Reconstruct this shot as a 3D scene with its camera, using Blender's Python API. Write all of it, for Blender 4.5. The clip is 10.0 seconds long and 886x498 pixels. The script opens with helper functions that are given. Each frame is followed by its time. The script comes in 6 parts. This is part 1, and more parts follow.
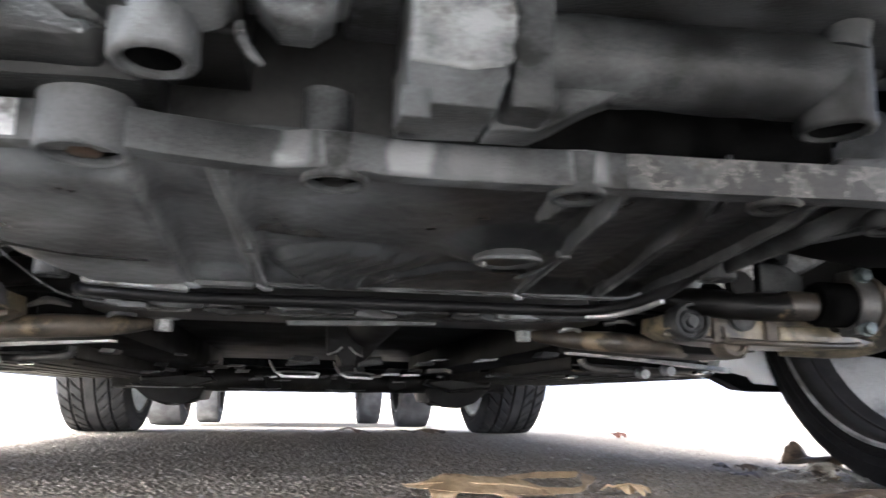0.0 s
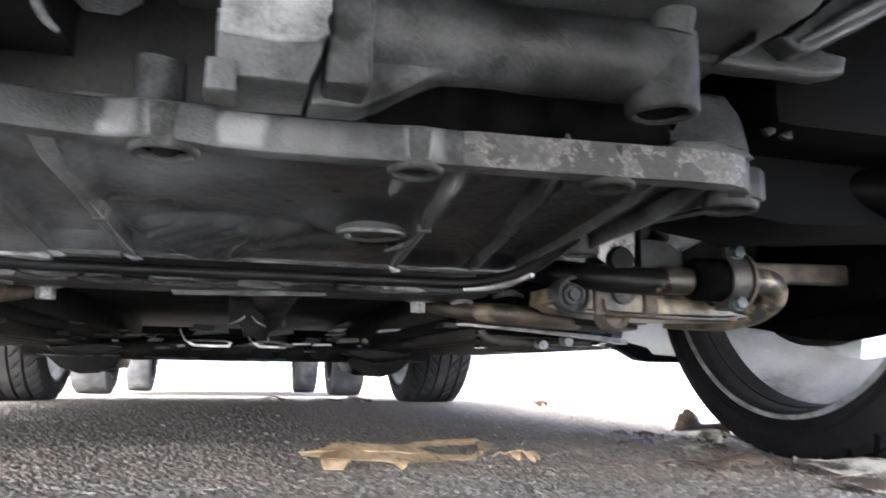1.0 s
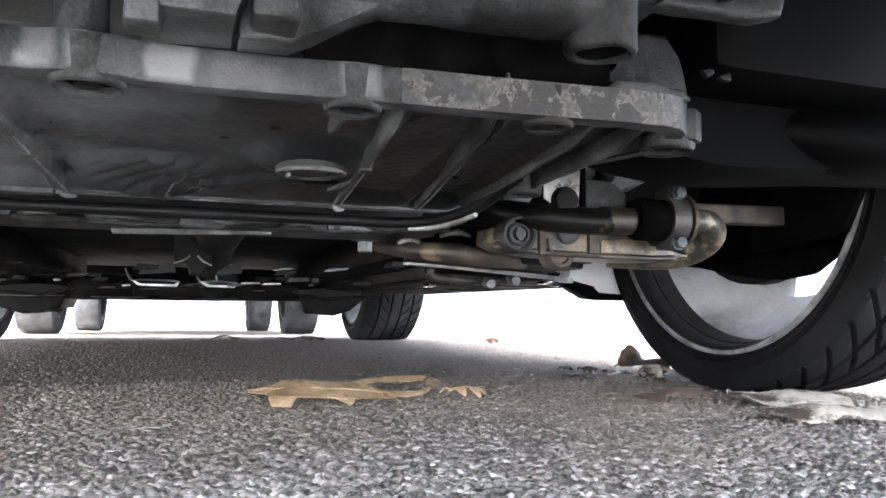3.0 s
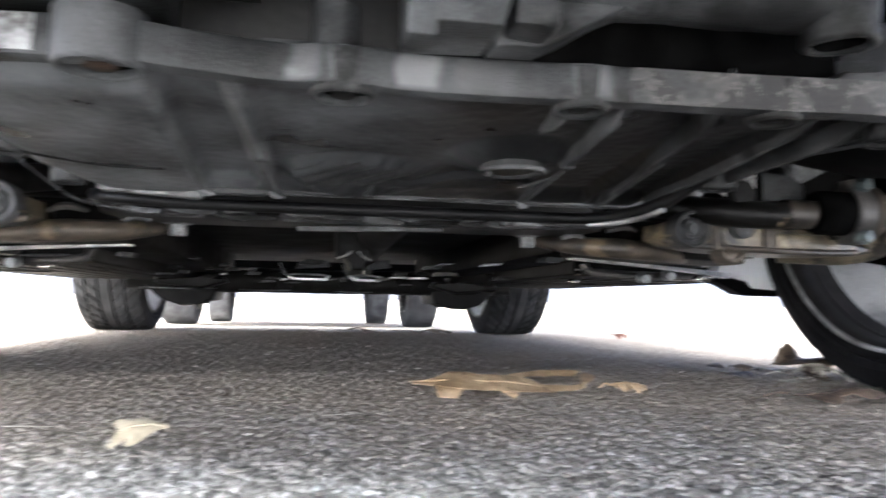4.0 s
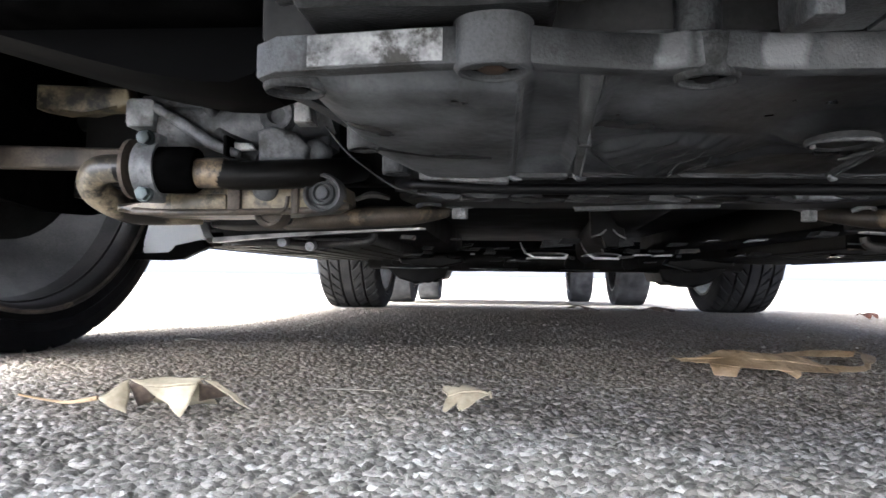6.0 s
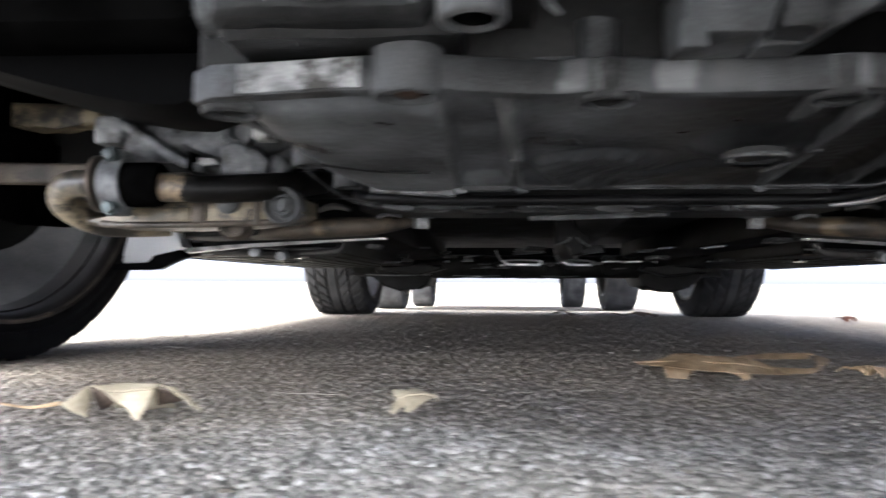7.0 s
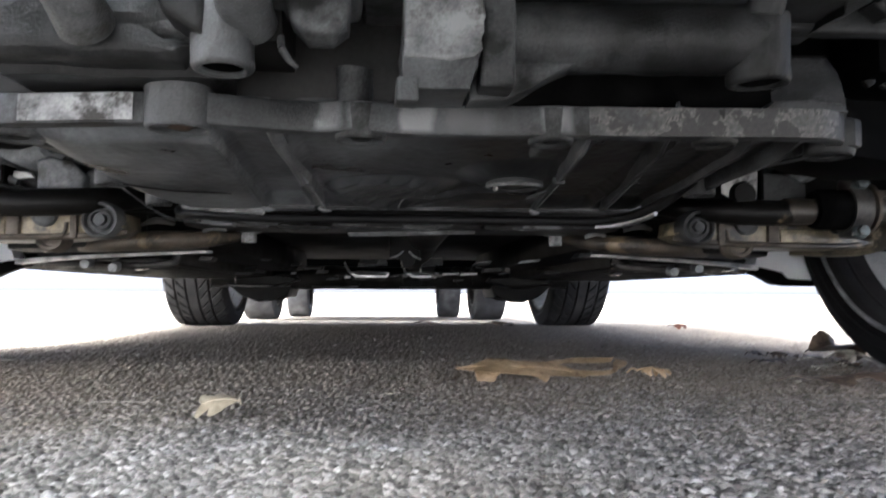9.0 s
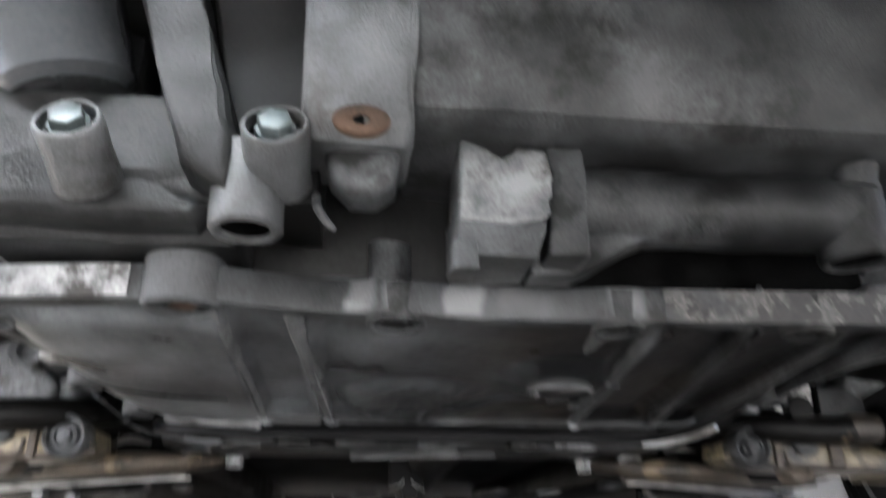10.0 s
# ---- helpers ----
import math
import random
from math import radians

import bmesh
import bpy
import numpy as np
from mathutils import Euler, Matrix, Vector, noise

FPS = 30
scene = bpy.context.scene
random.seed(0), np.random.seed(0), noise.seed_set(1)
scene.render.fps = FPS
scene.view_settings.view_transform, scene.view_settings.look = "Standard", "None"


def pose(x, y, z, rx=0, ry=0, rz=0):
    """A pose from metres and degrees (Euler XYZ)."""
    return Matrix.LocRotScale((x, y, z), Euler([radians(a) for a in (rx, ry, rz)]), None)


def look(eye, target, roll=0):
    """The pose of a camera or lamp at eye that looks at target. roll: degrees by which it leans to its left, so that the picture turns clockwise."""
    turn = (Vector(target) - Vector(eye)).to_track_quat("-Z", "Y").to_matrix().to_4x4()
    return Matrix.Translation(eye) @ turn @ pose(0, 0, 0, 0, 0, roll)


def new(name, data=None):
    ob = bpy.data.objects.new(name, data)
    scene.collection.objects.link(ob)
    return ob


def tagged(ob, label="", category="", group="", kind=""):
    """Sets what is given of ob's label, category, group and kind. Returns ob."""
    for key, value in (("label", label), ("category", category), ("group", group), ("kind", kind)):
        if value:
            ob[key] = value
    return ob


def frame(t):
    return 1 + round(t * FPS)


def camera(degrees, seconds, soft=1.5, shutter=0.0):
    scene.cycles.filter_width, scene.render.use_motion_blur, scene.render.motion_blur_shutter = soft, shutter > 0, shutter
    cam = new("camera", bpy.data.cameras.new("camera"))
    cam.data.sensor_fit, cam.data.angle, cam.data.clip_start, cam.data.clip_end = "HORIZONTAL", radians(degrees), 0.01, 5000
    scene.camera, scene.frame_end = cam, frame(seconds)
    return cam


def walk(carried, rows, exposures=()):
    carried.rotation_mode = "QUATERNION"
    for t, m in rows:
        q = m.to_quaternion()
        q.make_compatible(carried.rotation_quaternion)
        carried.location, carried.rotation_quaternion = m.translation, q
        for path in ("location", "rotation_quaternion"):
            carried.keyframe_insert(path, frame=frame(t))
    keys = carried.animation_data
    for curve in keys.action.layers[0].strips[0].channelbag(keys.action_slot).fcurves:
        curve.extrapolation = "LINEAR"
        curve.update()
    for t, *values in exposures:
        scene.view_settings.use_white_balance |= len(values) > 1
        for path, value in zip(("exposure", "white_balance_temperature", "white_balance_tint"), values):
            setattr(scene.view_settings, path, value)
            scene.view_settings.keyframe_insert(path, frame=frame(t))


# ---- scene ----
cam = camera(61.7, 10.0, 1.5, 0.75)
PATH = [
    (0, (-0.059, 0.248, 0.116), (0.31, 2.173, 0.515), 0.8),
    (0.5, (-0.019, 0.234, 0.118), (0.42, 2.149, 0.491), 0.7),
    (1, (-0.002, 0.229, 0.118), (0.514, 2.134, 0.439), 0.9),
    (1.5, (0.013, 0.224, 0.119), (0.593, 2.121, 0.371), 0.9),
    (2, (0.013, 0.225, 0.119), (0.623, 2.118, 0.332), 0.8),
    (2.2, (0.013, 0.225, 0.119), (0.627, 2.097, 0.318), 0.8),
    (3.3, (-0.001, 0.226, 0.118), (0.631, 2.096, 0.268), 0.7),
    (3.5, (-0.016, 0.226, 0.118), (0.561, 2.135, 0.269), 0.7),
    (4, (-0.062, 0.231, 0.118), (0.3, 2.193, 0.258), 1.1),
    (4.5, (-0.1, 0.229, 0.117), (0.073, 2.218, 0.235), 1.3),
    (5, (-0.13, 0.226, 0.117), (-0.097, 2.223, 0.214), 1.1),
    (5.5, (-0.152, 0.221, 0.118), (-0.233, 2.218, 0.193), 1.0),
    (5.7, (-0.16, 0.216, 0.117), (-0.273, 2.212, 0.187), 0.9),
    (6.8, (-0.138, 0.186, 0.115), (-0.318, 2.176, 0.207), 0.5),
    (7, (-0.111, 0.179, 0.118), (-0.255, 2.172, 0.209), 0.3),
    (7.5, (-0.065, 0.158, 0.119), (-0.064, 2.155, 0.213), 0.2),
    (8, (-0.04, 0.139, 0.119), (0.028, 2.135, 0.213), 0.3),
    (8.5, (-0.03, 0.124, 0.12), (0.089, 2.119, 0.208), 0.4),
    (9, (-0.029, 0.113, 0.12), (0.132, 2.103, 0.24), 0.3),
    (9.2, (-0.033, 0.123, 0.119), (0.152, 2.076, 0.387), 0.2),
    (9.5, (-0.045, 0.158, 0.116), (0.162, 2.068, 0.671), -0.1),
    (9.6, (-0.049, 0.169, 0.115), (0.162, 2.013, 0.712), 0.0),
    (9.7, (-0.053, 0.179, 0.114), (0.17, 2.024, 0.705), 0.0),
    (9.8, (-0.056, 0.188, 0.112), (0.18, 2.026, 0.721), 0.1),
    (9.9, (-0.06, 0.197, 0.111), (0.152, 2.025, 0.754), 0.1),
    (10, (-0.063, 0.205, 0.11), (0.137, 2.057, 0.839), 0.2),
]
EXPOSURES = [(t, e + 0.05, k, 4) for t, e, k in ((0.0, 5.26, 5690), (0.5, 5.42, 5690), (1.0, 5.53, 5640), (2.0, 5.48, 5640), (3.5, 5.42, 5640), (4.0, 5.21, 5590), (5.0, 4.67, 5540), (5.5, 4.56, 5540), (7.0, 4.41, 5590), (7.5, 4.41, 5640), (8.5, 4.46, 5640), (9.0, 4.41, 5640), (9.5, 4.46, 5640), (10.0, 5.18, 5680))]
walk(cam, [(t, look(eye, target, roll)) for t, eye, target, roll in PATH], EXPOSURES)

# ---- world, sun, exposure ----
SUN_ELEVATION, SUN_TURN = 51.0, 206.0
world = bpy.data.worlds.new("sky")
scene.world = world
world.use_nodes = True
wn = world.node_tree.nodes
sky = wn.new("ShaderNodeTexSky")
sky.sky_type = "NISHITA"
sky.sun_disc = False
sky.sun_elevation = radians(SUN_ELEVATION)
sky.sun_rotation = radians(SUN_TURN)
sky.air_density, sky.dust_density, sky.ozone_density = 0.1, 4.0, 0.0
wn["Background"].inputs["Strength"].default_value = 0.15
world.node_tree.links.new(sky.outputs["Color"], wn["Background"].inputs["Color"])
sun = new("sun", bpy.data.lights.new("sun", "SUN"))
sun.data.energy = 1.5
sun.data.angle = radians(25.0)
sun.data.color = (1.0, 0.97, 0.93)
sd = Vector((math.sin(radians(SUN_TURN)) * math.cos(radians(SUN_ELEVATION)),
             math.cos(radians(SUN_TURN)) * math.cos(radians(SUN_ELEVATION)),
             math.sin(radians(SUN_ELEVATION))))
sun.matrix_world = look(sd * 20, (0, 0, 0))


# ---- materials ----
def surface(name, dark, light, rough=0.6, metal=0.0, scale=40.0, fine=400.0, bump=0.3, stain=None, stain_at=0.6, gloss_var=0.15, dist=0.001, spec=0.5, grain=0.25, patch=0.35, soft=0.04, side_shade=None, marks=()):
    """A worn surface: two colours mixed by coarse and fine noise, an optional stain with hard patches, and fine relief."""
    m = bpy.data.materials.new(name)
    m.use_nodes = True
    nt = m.node_tree
    n, l = nt.nodes, nt.links
    b = n["Principled BSDF"]
    co = n.new("ShaderNodeTexCoord")
    a = n.new("ShaderNodeTexNoise")
    a.inputs["Scale"].default_value, a.inputs["Detail"].default_value = scale, 6
    f = n.new("ShaderNodeTexNoise")
    f.inputs["Scale"].default_value, f.inputs["Detail"].default_value = fine, 3
    for q in (a, f):
        l.new(co.outputs["Object"], q.inputs["Vector"])
    add = n.new("ShaderNodeMath")
    add.operation = "MULTIPLY_ADD"
    add.inputs[1].default_value = grain
    l.new(f.outputs["Fac"], add.inputs[0])
    half = n.new("ShaderNodeMath")
    half.operation = "MULTIPLY"
    half.inputs[1].default_value = 1 - grain
    l.new(a.outputs["Fac"], half.inputs[0])
    l.new(half.outputs[0], add.inputs[2])
    ramp = n.new("ShaderNodeValToRGB")
    ramp.color_ramp.elements[0].position, ramp.color_ramp.elements[0].color = 0.38, (*dark, 1)
    ramp.color_ramp.elements[1].position, ramp.color_ramp.elements[1].color = 0.62, (*light, 1)
    l.new(add.outputs[0], ramp.inputs["Fac"])
    colour = ramp.outputs["Color"]
    if stain:
        s = n.new("ShaderNodeTexNoise")
        s.inputs["Scale"].default_value, s.inputs["Detail"].default_value, s.inputs["Roughness"].default_value = scale * 0.7, 8, 0.7
        mp = n.new("ShaderNodeMapping")
        mp.inputs["Location"].default_value = (3.1, 1.7, 5.3)
        l.new(co.outputs["Object"], mp.inputs["Vector"])
        l.new(mp.outputs["Vector"], s.inputs["Vector"])
        sr = n.new("ShaderNodeValToRGB")
        sr.color_ramp.elements[0].position, sr.color_ramp.elements[1].position = stain_at - soft, stain_at + soft
        l.new(s.outputs["Fac"], sr.inputs["Fac"])
        mix = n.new("ShaderNodeMix")
        mix.data_type = "RGBA"
        mix.inputs["B"].default_value = (*stain, 1)
        l.new(sr.outputs["Color"], mix.inputs["Factor"])
        l.new(colour, mix.inputs["A"])
        colour = mix.outputs["Result"]
    for x0, x1, shade in marks:
        # a rubbed stretch of the face between two places along x, with a ragged border
        at = n.new("ShaderNodeSeparateXYZ")
        l.new(co.outputs["Object"], at.inputs["Vector"])
        wob = n.new("ShaderNodeMath")
        wob.operation = "MULTIPLY_ADD"
        wob.inputs[1].default_value = 0.020
        l.new(a.outputs["Fac"], wob.inputs[0])
        l.new(at.outputs["X"], wob.inputs[2])
        sides = []
        for lo, hi in ((x0 + 0.008, x0 + 0.012), (x1 + 0.014, x1 + 0.009)):
            r = n.new("ShaderNodeMapRange")
            r.inputs["From Min"].default_value, r.inputs["From Max"].default_value = lo, hi
            l.new(wob.outputs[0], r.inputs["Value"])
            sides.append(r)
        both = n.new("ShaderNodeMath")
        both.operation = "MULTIPLY"
        l.new(sides[0].outputs["Result"], both.inputs[0])
        l.new(sides[1].outputs["Result"], both.inputs[1])
        soften = n.new("ShaderNodeMath")
        soften.operation = "MULTIPLY"
        l.new(both.outputs[0], soften.inputs[0])
        fade = n.new("ShaderNodeMapRange")
        fade.inputs["From Min"].default_value, fade.inputs["From Max"].default_value = 0.42, 0.56
        fade.inputs["To Min"].default_value = 0.4
        l.new(a.outputs["Fac"], fade.inputs["Value"])
        face = n.new("ShaderNodeMapRange")
        face.inputs["From Min"].default_value, face.inputs["From Max"].default_value = 0.2290, 0.2325
        l.new(at.outputs["Z"], face.inputs["Value"])
        front = n.new("ShaderNodeMath")
        front.operation = "MULTIPLY"
        l.new(fade.outputs["Result"], front.inputs[0])
        l.new(face.outputs["Result"], front.inputs[1])
        l.new(front.outputs[0], soften.inputs[1])
        rub = n.new("ShaderNodeMix")
        rub.data_type = "RGBA"
        rub.inputs["B"].default_value = (shade, shade * 1.02, shade * 1.05, 1)
        l.new(soften.outputs[0], rub.inputs["Factor"])
        l.new(colour, rub.inputs["A"])
        colour = rub.outputs["Result"]
    side_mask = None
    if side_shade:
        # a darkening towards +x, shade put into the colour, with a ragged border
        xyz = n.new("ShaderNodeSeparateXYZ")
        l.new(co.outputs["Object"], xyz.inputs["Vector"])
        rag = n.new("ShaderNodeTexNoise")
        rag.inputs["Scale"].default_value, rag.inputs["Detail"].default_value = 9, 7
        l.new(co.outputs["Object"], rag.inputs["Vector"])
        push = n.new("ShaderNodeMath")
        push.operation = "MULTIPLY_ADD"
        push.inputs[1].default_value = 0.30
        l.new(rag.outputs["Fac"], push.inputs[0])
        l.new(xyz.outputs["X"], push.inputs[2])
        side_mask = n.new("ShaderNodeMapRange")
        side_mask.inputs["From Min"].default_value, side_mask.inputs["From Max"].default_value = side_shade[0] + 0.10, side_shade[0] + 0.24
        l.new(push.outputs[0], side_mask.inputs["Value"])
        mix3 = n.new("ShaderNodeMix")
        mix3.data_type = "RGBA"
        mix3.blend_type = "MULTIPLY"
        mix3.inputs["B"].default_value = (side_shade[1], side_shade[1], side_shade[1], 1)
        l.new(side_mask.outputs["Result"], mix3.inputs["Factor"])
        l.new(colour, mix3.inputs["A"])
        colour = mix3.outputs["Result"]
    if patch:
        w = n.new("ShaderNodeTexNoise")
        w.inputs["Scale"].default_value, w.inputs["Detail"].default_value, w.inputs["Distortion"].default_value = scale * 0.35, 3, 0.6
        l.new(co.outputs["Object"], w.inputs["Vector"])
        wr = n.new("ShaderNodeMapRange")
        wr.inputs["From Min"].default_value, wr.inputs["From Max"].default_value = 0.32, 0.68
        wr.inputs["To Min"].default_value, wr.inputs["To Max"].default_value = 1 - patch, 1 + patch
        l.new(w.outputs["Fac"], wr.inputs["Value"])
        tone = n.new("ShaderNodeVectorMath")
        tone.operation = "SCALE"
        l.new(colour, tone.inputs[0])
        l.new(wr.outputs["Result"], tone.inputs["Scale"])
        colour = tone.outputs["Vector"]
    l.new(colour, b.inputs["Base Color"])
    rg = n.new("ShaderNodeMapRange")
    rg.inputs["To Min"].default_value, rg.inputs["To Max"].default_value = max(0.03, rough - gloss_var), min(1, rough + gloss_var)
    l.new(a.outputs["Fac"], rg.inputs["Value"])
    l.new(rg.outputs["Result"], b.inputs["Roughness"])
    b.inputs["Metallic"].default_value = metal
    b.inputs["Specular IOR Level"].default_value = spec
    bp = n.new("ShaderNodeBump")
    bp.inputs["Strength"].default_value, bp.inputs["Distance"].default_value = bump, dist
    l.new(add.outputs[0], bp.inputs["Height"])
    l.new(bp.outputs["Normal"], b.inputs["Normal"])
    return m


CAST = surface("cast_aluminium", (0.020, 0.0208, 0.0215), (0.074, 0.0765, 0.079), 0.5, 0.0, 28, 520, 0.9, (0.0095, 0.0095, 0.0093), 0.555, spec=0.22, grain=0.30, patch=0.45, soft=0.06, side_shade=(0.05, 0.32), dist=0.0022, gloss_var=0.2)
CAST_PALE = surface("pale_cast_aluminium", (0.10, 0.104, 0.108), (0.28, 0.286, 0.295), 0.5, 0.1, 36, 420, 0.6, (0.05, 0.048, 0.045), 0.58, spec=0.25, grain=0.18, soft=0.06)
CAST_CLOUDY = surface("clouded_cast_aluminium", (0.075, 0.078, 0.081), (0.195, 0.20, 0.207), 0.5, 0.1, 36, 420, 0.6, (0.04, 0.038, 0.035), 0.57, spec=0.25, grain=0.22, soft=0.06)
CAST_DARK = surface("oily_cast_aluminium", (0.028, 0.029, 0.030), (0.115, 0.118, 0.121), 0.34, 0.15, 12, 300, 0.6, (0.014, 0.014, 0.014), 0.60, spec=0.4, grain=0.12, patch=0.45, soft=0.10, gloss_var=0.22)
PAN = surface("oily_pan_aluminium", (0.038, 0.0395, 0.0415), (0.156, 0.163, 0.171), 0.34, 0.15, 18, 360, 0.8, (0.018, 0.018, 0.018), 0.60, spec=0.24, grain=0.16, patch=0.5, soft=0.10, gloss_var=0.22, side_shade=(-0.03, 0.085))
CAST_PEELED = surface("dull_cast_aluminium", (0.030, 0.0312, 0.0325), (0.076, 0.079, 0.0825), 0.52, 0.1, 30, 560, 0.9, (0.017, 0.0165, 0.016), 0.575, spec=0.25, grain=0.30, patch=0.3, dist=0.0018, soft=0.06, side_shade=(0.08, 0.40), marks=((-0.075, -0.062, 0.24), (-0.056, -0.046, 0.22), (-0.016, 0.006, 0.19), (0.016, 0.06, 0.085), (0.080, 0.098, 0.17), (-0.124, -0.10, 0.02)))
CAST_MID = surface("rubbed_cast_aluminium", (0.046, 0.048, 0.049), (0.094, 0.0965, 0.100), 0.48, 0.1, 34, 620, 0.9, (0.030, 0.029, 0.027), 0.575, spec=0.25, grain=0.35, patch=0.30, soft=0.06, side_shade=(0.08, 0.5), dist=0.0018, gloss_var=0.2)
CAST_DEEP = surface("deep_grey_cast_aluminium", (0.011, 0.0113, 0.0115), (0.046, 0.047, 0.048), 0.45, 0.0, 24, 480, 0.9, (0.006, 0.006, 0.006), 0.54, spec=0.25, grain=0.25, patch=0.5, soft=0.08, dist=0.0022, gloss_var=0.2)
CAST_DIRTY = surface("dirty_cast_aluminium", (0.026, 0.0268, 0.0275), (0.074, 0.0763, 0.0785), 0.5, 0.0, 30, 560, 0.9, (0.014, 0.0138, 0.0132), 0.555, spec=0.22, grain=0.32, patch=0.5, soft=0.07, side_shade=(0.08, 0.5), dist=0.002, gloss_var=0.2)
# darker copy of CAST that paints the shade on the housing's upper left
CAST_SHADED = surface("shaded_cast_aluminium", (0.006, 0.0062, 0.0063), (0.026, 0.0265, 0.027), 0.5, 0.0, 20, 440, 0.9, (0.0035, 0.0035, 0.0035), 0.53, spec=0.2, grain=0.25, patch=0.55, soft=0.08, dist=0.0022, gloss_var=0.2)
CAST_WORN = surface("scuffed_cast_aluminium", (0.045, 0.0465, 0.0475), (0.135, 0.138, 0.141), 0.48, 0.1, 44, 500, 0.9, (0.035, 0.033, 0.030), 0.575, spec=0.25, grain=0.30, soft=0.05, patch=0.35, dist=0.0018)
CAST_PAD = surface("scraped_cast_aluminium", (0.13, 0.133, 0.137), (0.36, 0.365, 0.37), 0.45, 0.1, 60, 420, 0.8, (0.045, 0.043, 0.040), 0.575, spec=0.3, grain=0.30, soft=0.05, patch=0.35, dist=0.0015)
CAST_BARE = surface("bare_cast_aluminium", (0.26, 0.26, 0.26), (0.52, 0.52, 0.51), 0.42, 0.15, 50, 500, 0.6, (0.05, 0.045, 0.04), 0.60, spec=0.3, patch=0.3, soft=0.04)


def flaked():
    """Bare grey metal with hard-edged islands of dark coating that has chipped off along white rims."""
    m = bpy.data.materials.new("flaked_coating")
    m.use_nodes = True
    n, l = m.node_tree.nodes, m.node_tree.links
    b = n["Principled BSDF"]
    co = n.new("ShaderNodeTexCoord")
    stretch = n.new("ShaderNodeMapping")
    stretch.inputs["Location"].default_value = (0.37, 0.11, 0.29)
    l.new(co.outputs["Object"], stretch.inputs["Vector"])
    a = n.new("ShaderNodeTexNoise")
    a.inputs["Scale"].default_value, a.inputs["Detail"].default_value, a.inputs["Roughness"].default_value = 40, 10, 0.74
    a.inputs["Distortion"].default_value = 0.3
    f = n.new("ShaderNodeTexNoise")
    f.inputs["Scale"].default_value, f.inputs["Detail"].default_value = 420, 4
    for q in (a, f):
        l.new(stretch.outputs["Vector"], q.inputs["Vector"])
    ramp = n.new("ShaderNodeValToRGB")
    e = ramp.color_ramp.elements
    e[0].position, e[0].color = 0.0, (0.013, 0.0127, 0.0123, 1)
    e[1].position, e[1].color = 1.0, (0.10, 0.10, 0.098, 1)
    for pos, c in ((0.500, (0.019, 0.0185, 0.018, 1)), (0.507, (0.17, 0.15, 0.147, 1)), (0.516, (0.125, 0.125, 0.112, 1)), (0.528, (0.062, 0.062, 0.060, 1)), (0.60, (0.052, 0.052, 0.050, 1)), (0.615, (0.040, 0.032, 0.025, 1)), (0.66, (0.05, 0.045, 0.04, 1))):
        q = e.new(pos)
        q.color = c
    l.new(a.outputs["Fac"], ramp.inputs["Fac"])
    mr = n.new("ShaderNodeMapRange")
    mr.inputs["From Min"].default_value, mr.inputs["From Max"].default_value = 0.3, 0.7
    mr.inputs["To Min"].default_value, mr.inputs["To Max"].default_value = 0.45, 1.2
    l.new(f.outputs["Fac"], mr.inputs["Value"])
    tone = n.new("ShaderNodeVectorMath")
    tone.operation = "SCALE"
    w = n.new("ShaderNodeTexNoise")
    w.inputs["Scale"].default_value, w.inputs["Detail"].default_value = 40, 6
    l.new(co.outputs["Object"], w.inputs["Vector"])
    xyz = n.new("ShaderNodeSeparateXYZ")
    l.new(co.outputs["Object"], xyz.inputs["Vector"])
    more = n.new("ShaderNodeMath")
    more.operation = "MULTIPLY_ADD"
    more.inputs[1].default_value = 4.0
    l.new(xyz.outputs["X"], more.inputs[0])
    l.new(w.outputs["Fac"], more.inputs[2])
    where = n.new("ShaderNodeMapRange")
    where.inputs["From Min"].default_value, where.inputs["From Max"].default_value = 1.02, 1.10
    l.new(more.outputs[0], where.inputs["Value"])
    mix = n.new("ShaderNodeMix")
    mix.data_type = "RGBA"
    mix.inputs["A"].default_value = (0.030, 0.031, 0.032, 1)
    l.new(where.outputs["Result"], mix.inputs["Factor"])
    l.new(ramp.outputs["Color"], mix.inputs["B"])
    l.new(mix.outputs["Result"], tone.inputs[0])
    l.new(mr.outputs["Result"], tone.inputs["Scale"])
    l.new(tone.outputs["Vector"], b.inputs["Base Color"])
    b.inputs["Roughness"].default_value = 0.55
    bp = n.new("ShaderNodeBump")
    bp.inputs["Strength"].default_value, bp.inputs["Distance"].default_value = 0.8, 0.0015
    l.new(a.outputs["Fac"], bp.inputs["Height"])
    l.new(bp.outputs["Normal"], b.inputs["Normal"])
    return m


FLAKED = flaked()
NEAR_BLACK = surface("near_black_grey", (0.004, 0.004, 0.004), (0.015, 0.0148, 0.0143), 0.45, 0.0, 16, 300, 0.7, (0.032, 0.030, 0.027), 0.68, spec=0.16)
BLACK = surface("black_underseal", (0.003, 0.003, 0.003), (0.0095, 0.0093, 0.009), 0.55, 0.0, 22, 300, 0.7, (0.022, 0.020, 0.018), 0.72, spec=0.13)
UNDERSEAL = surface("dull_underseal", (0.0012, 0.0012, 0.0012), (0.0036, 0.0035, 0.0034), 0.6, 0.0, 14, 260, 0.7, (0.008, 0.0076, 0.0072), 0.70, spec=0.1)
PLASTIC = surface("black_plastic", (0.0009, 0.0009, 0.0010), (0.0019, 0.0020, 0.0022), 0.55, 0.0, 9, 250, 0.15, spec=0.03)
GLOSS = surface("glossy_dark_grey", (0.03, 0.032, 0.035), (0.06, 0.063, 0.067), 0.16, 0.2, 10, 250, 0.05, gloss_var=0.05)
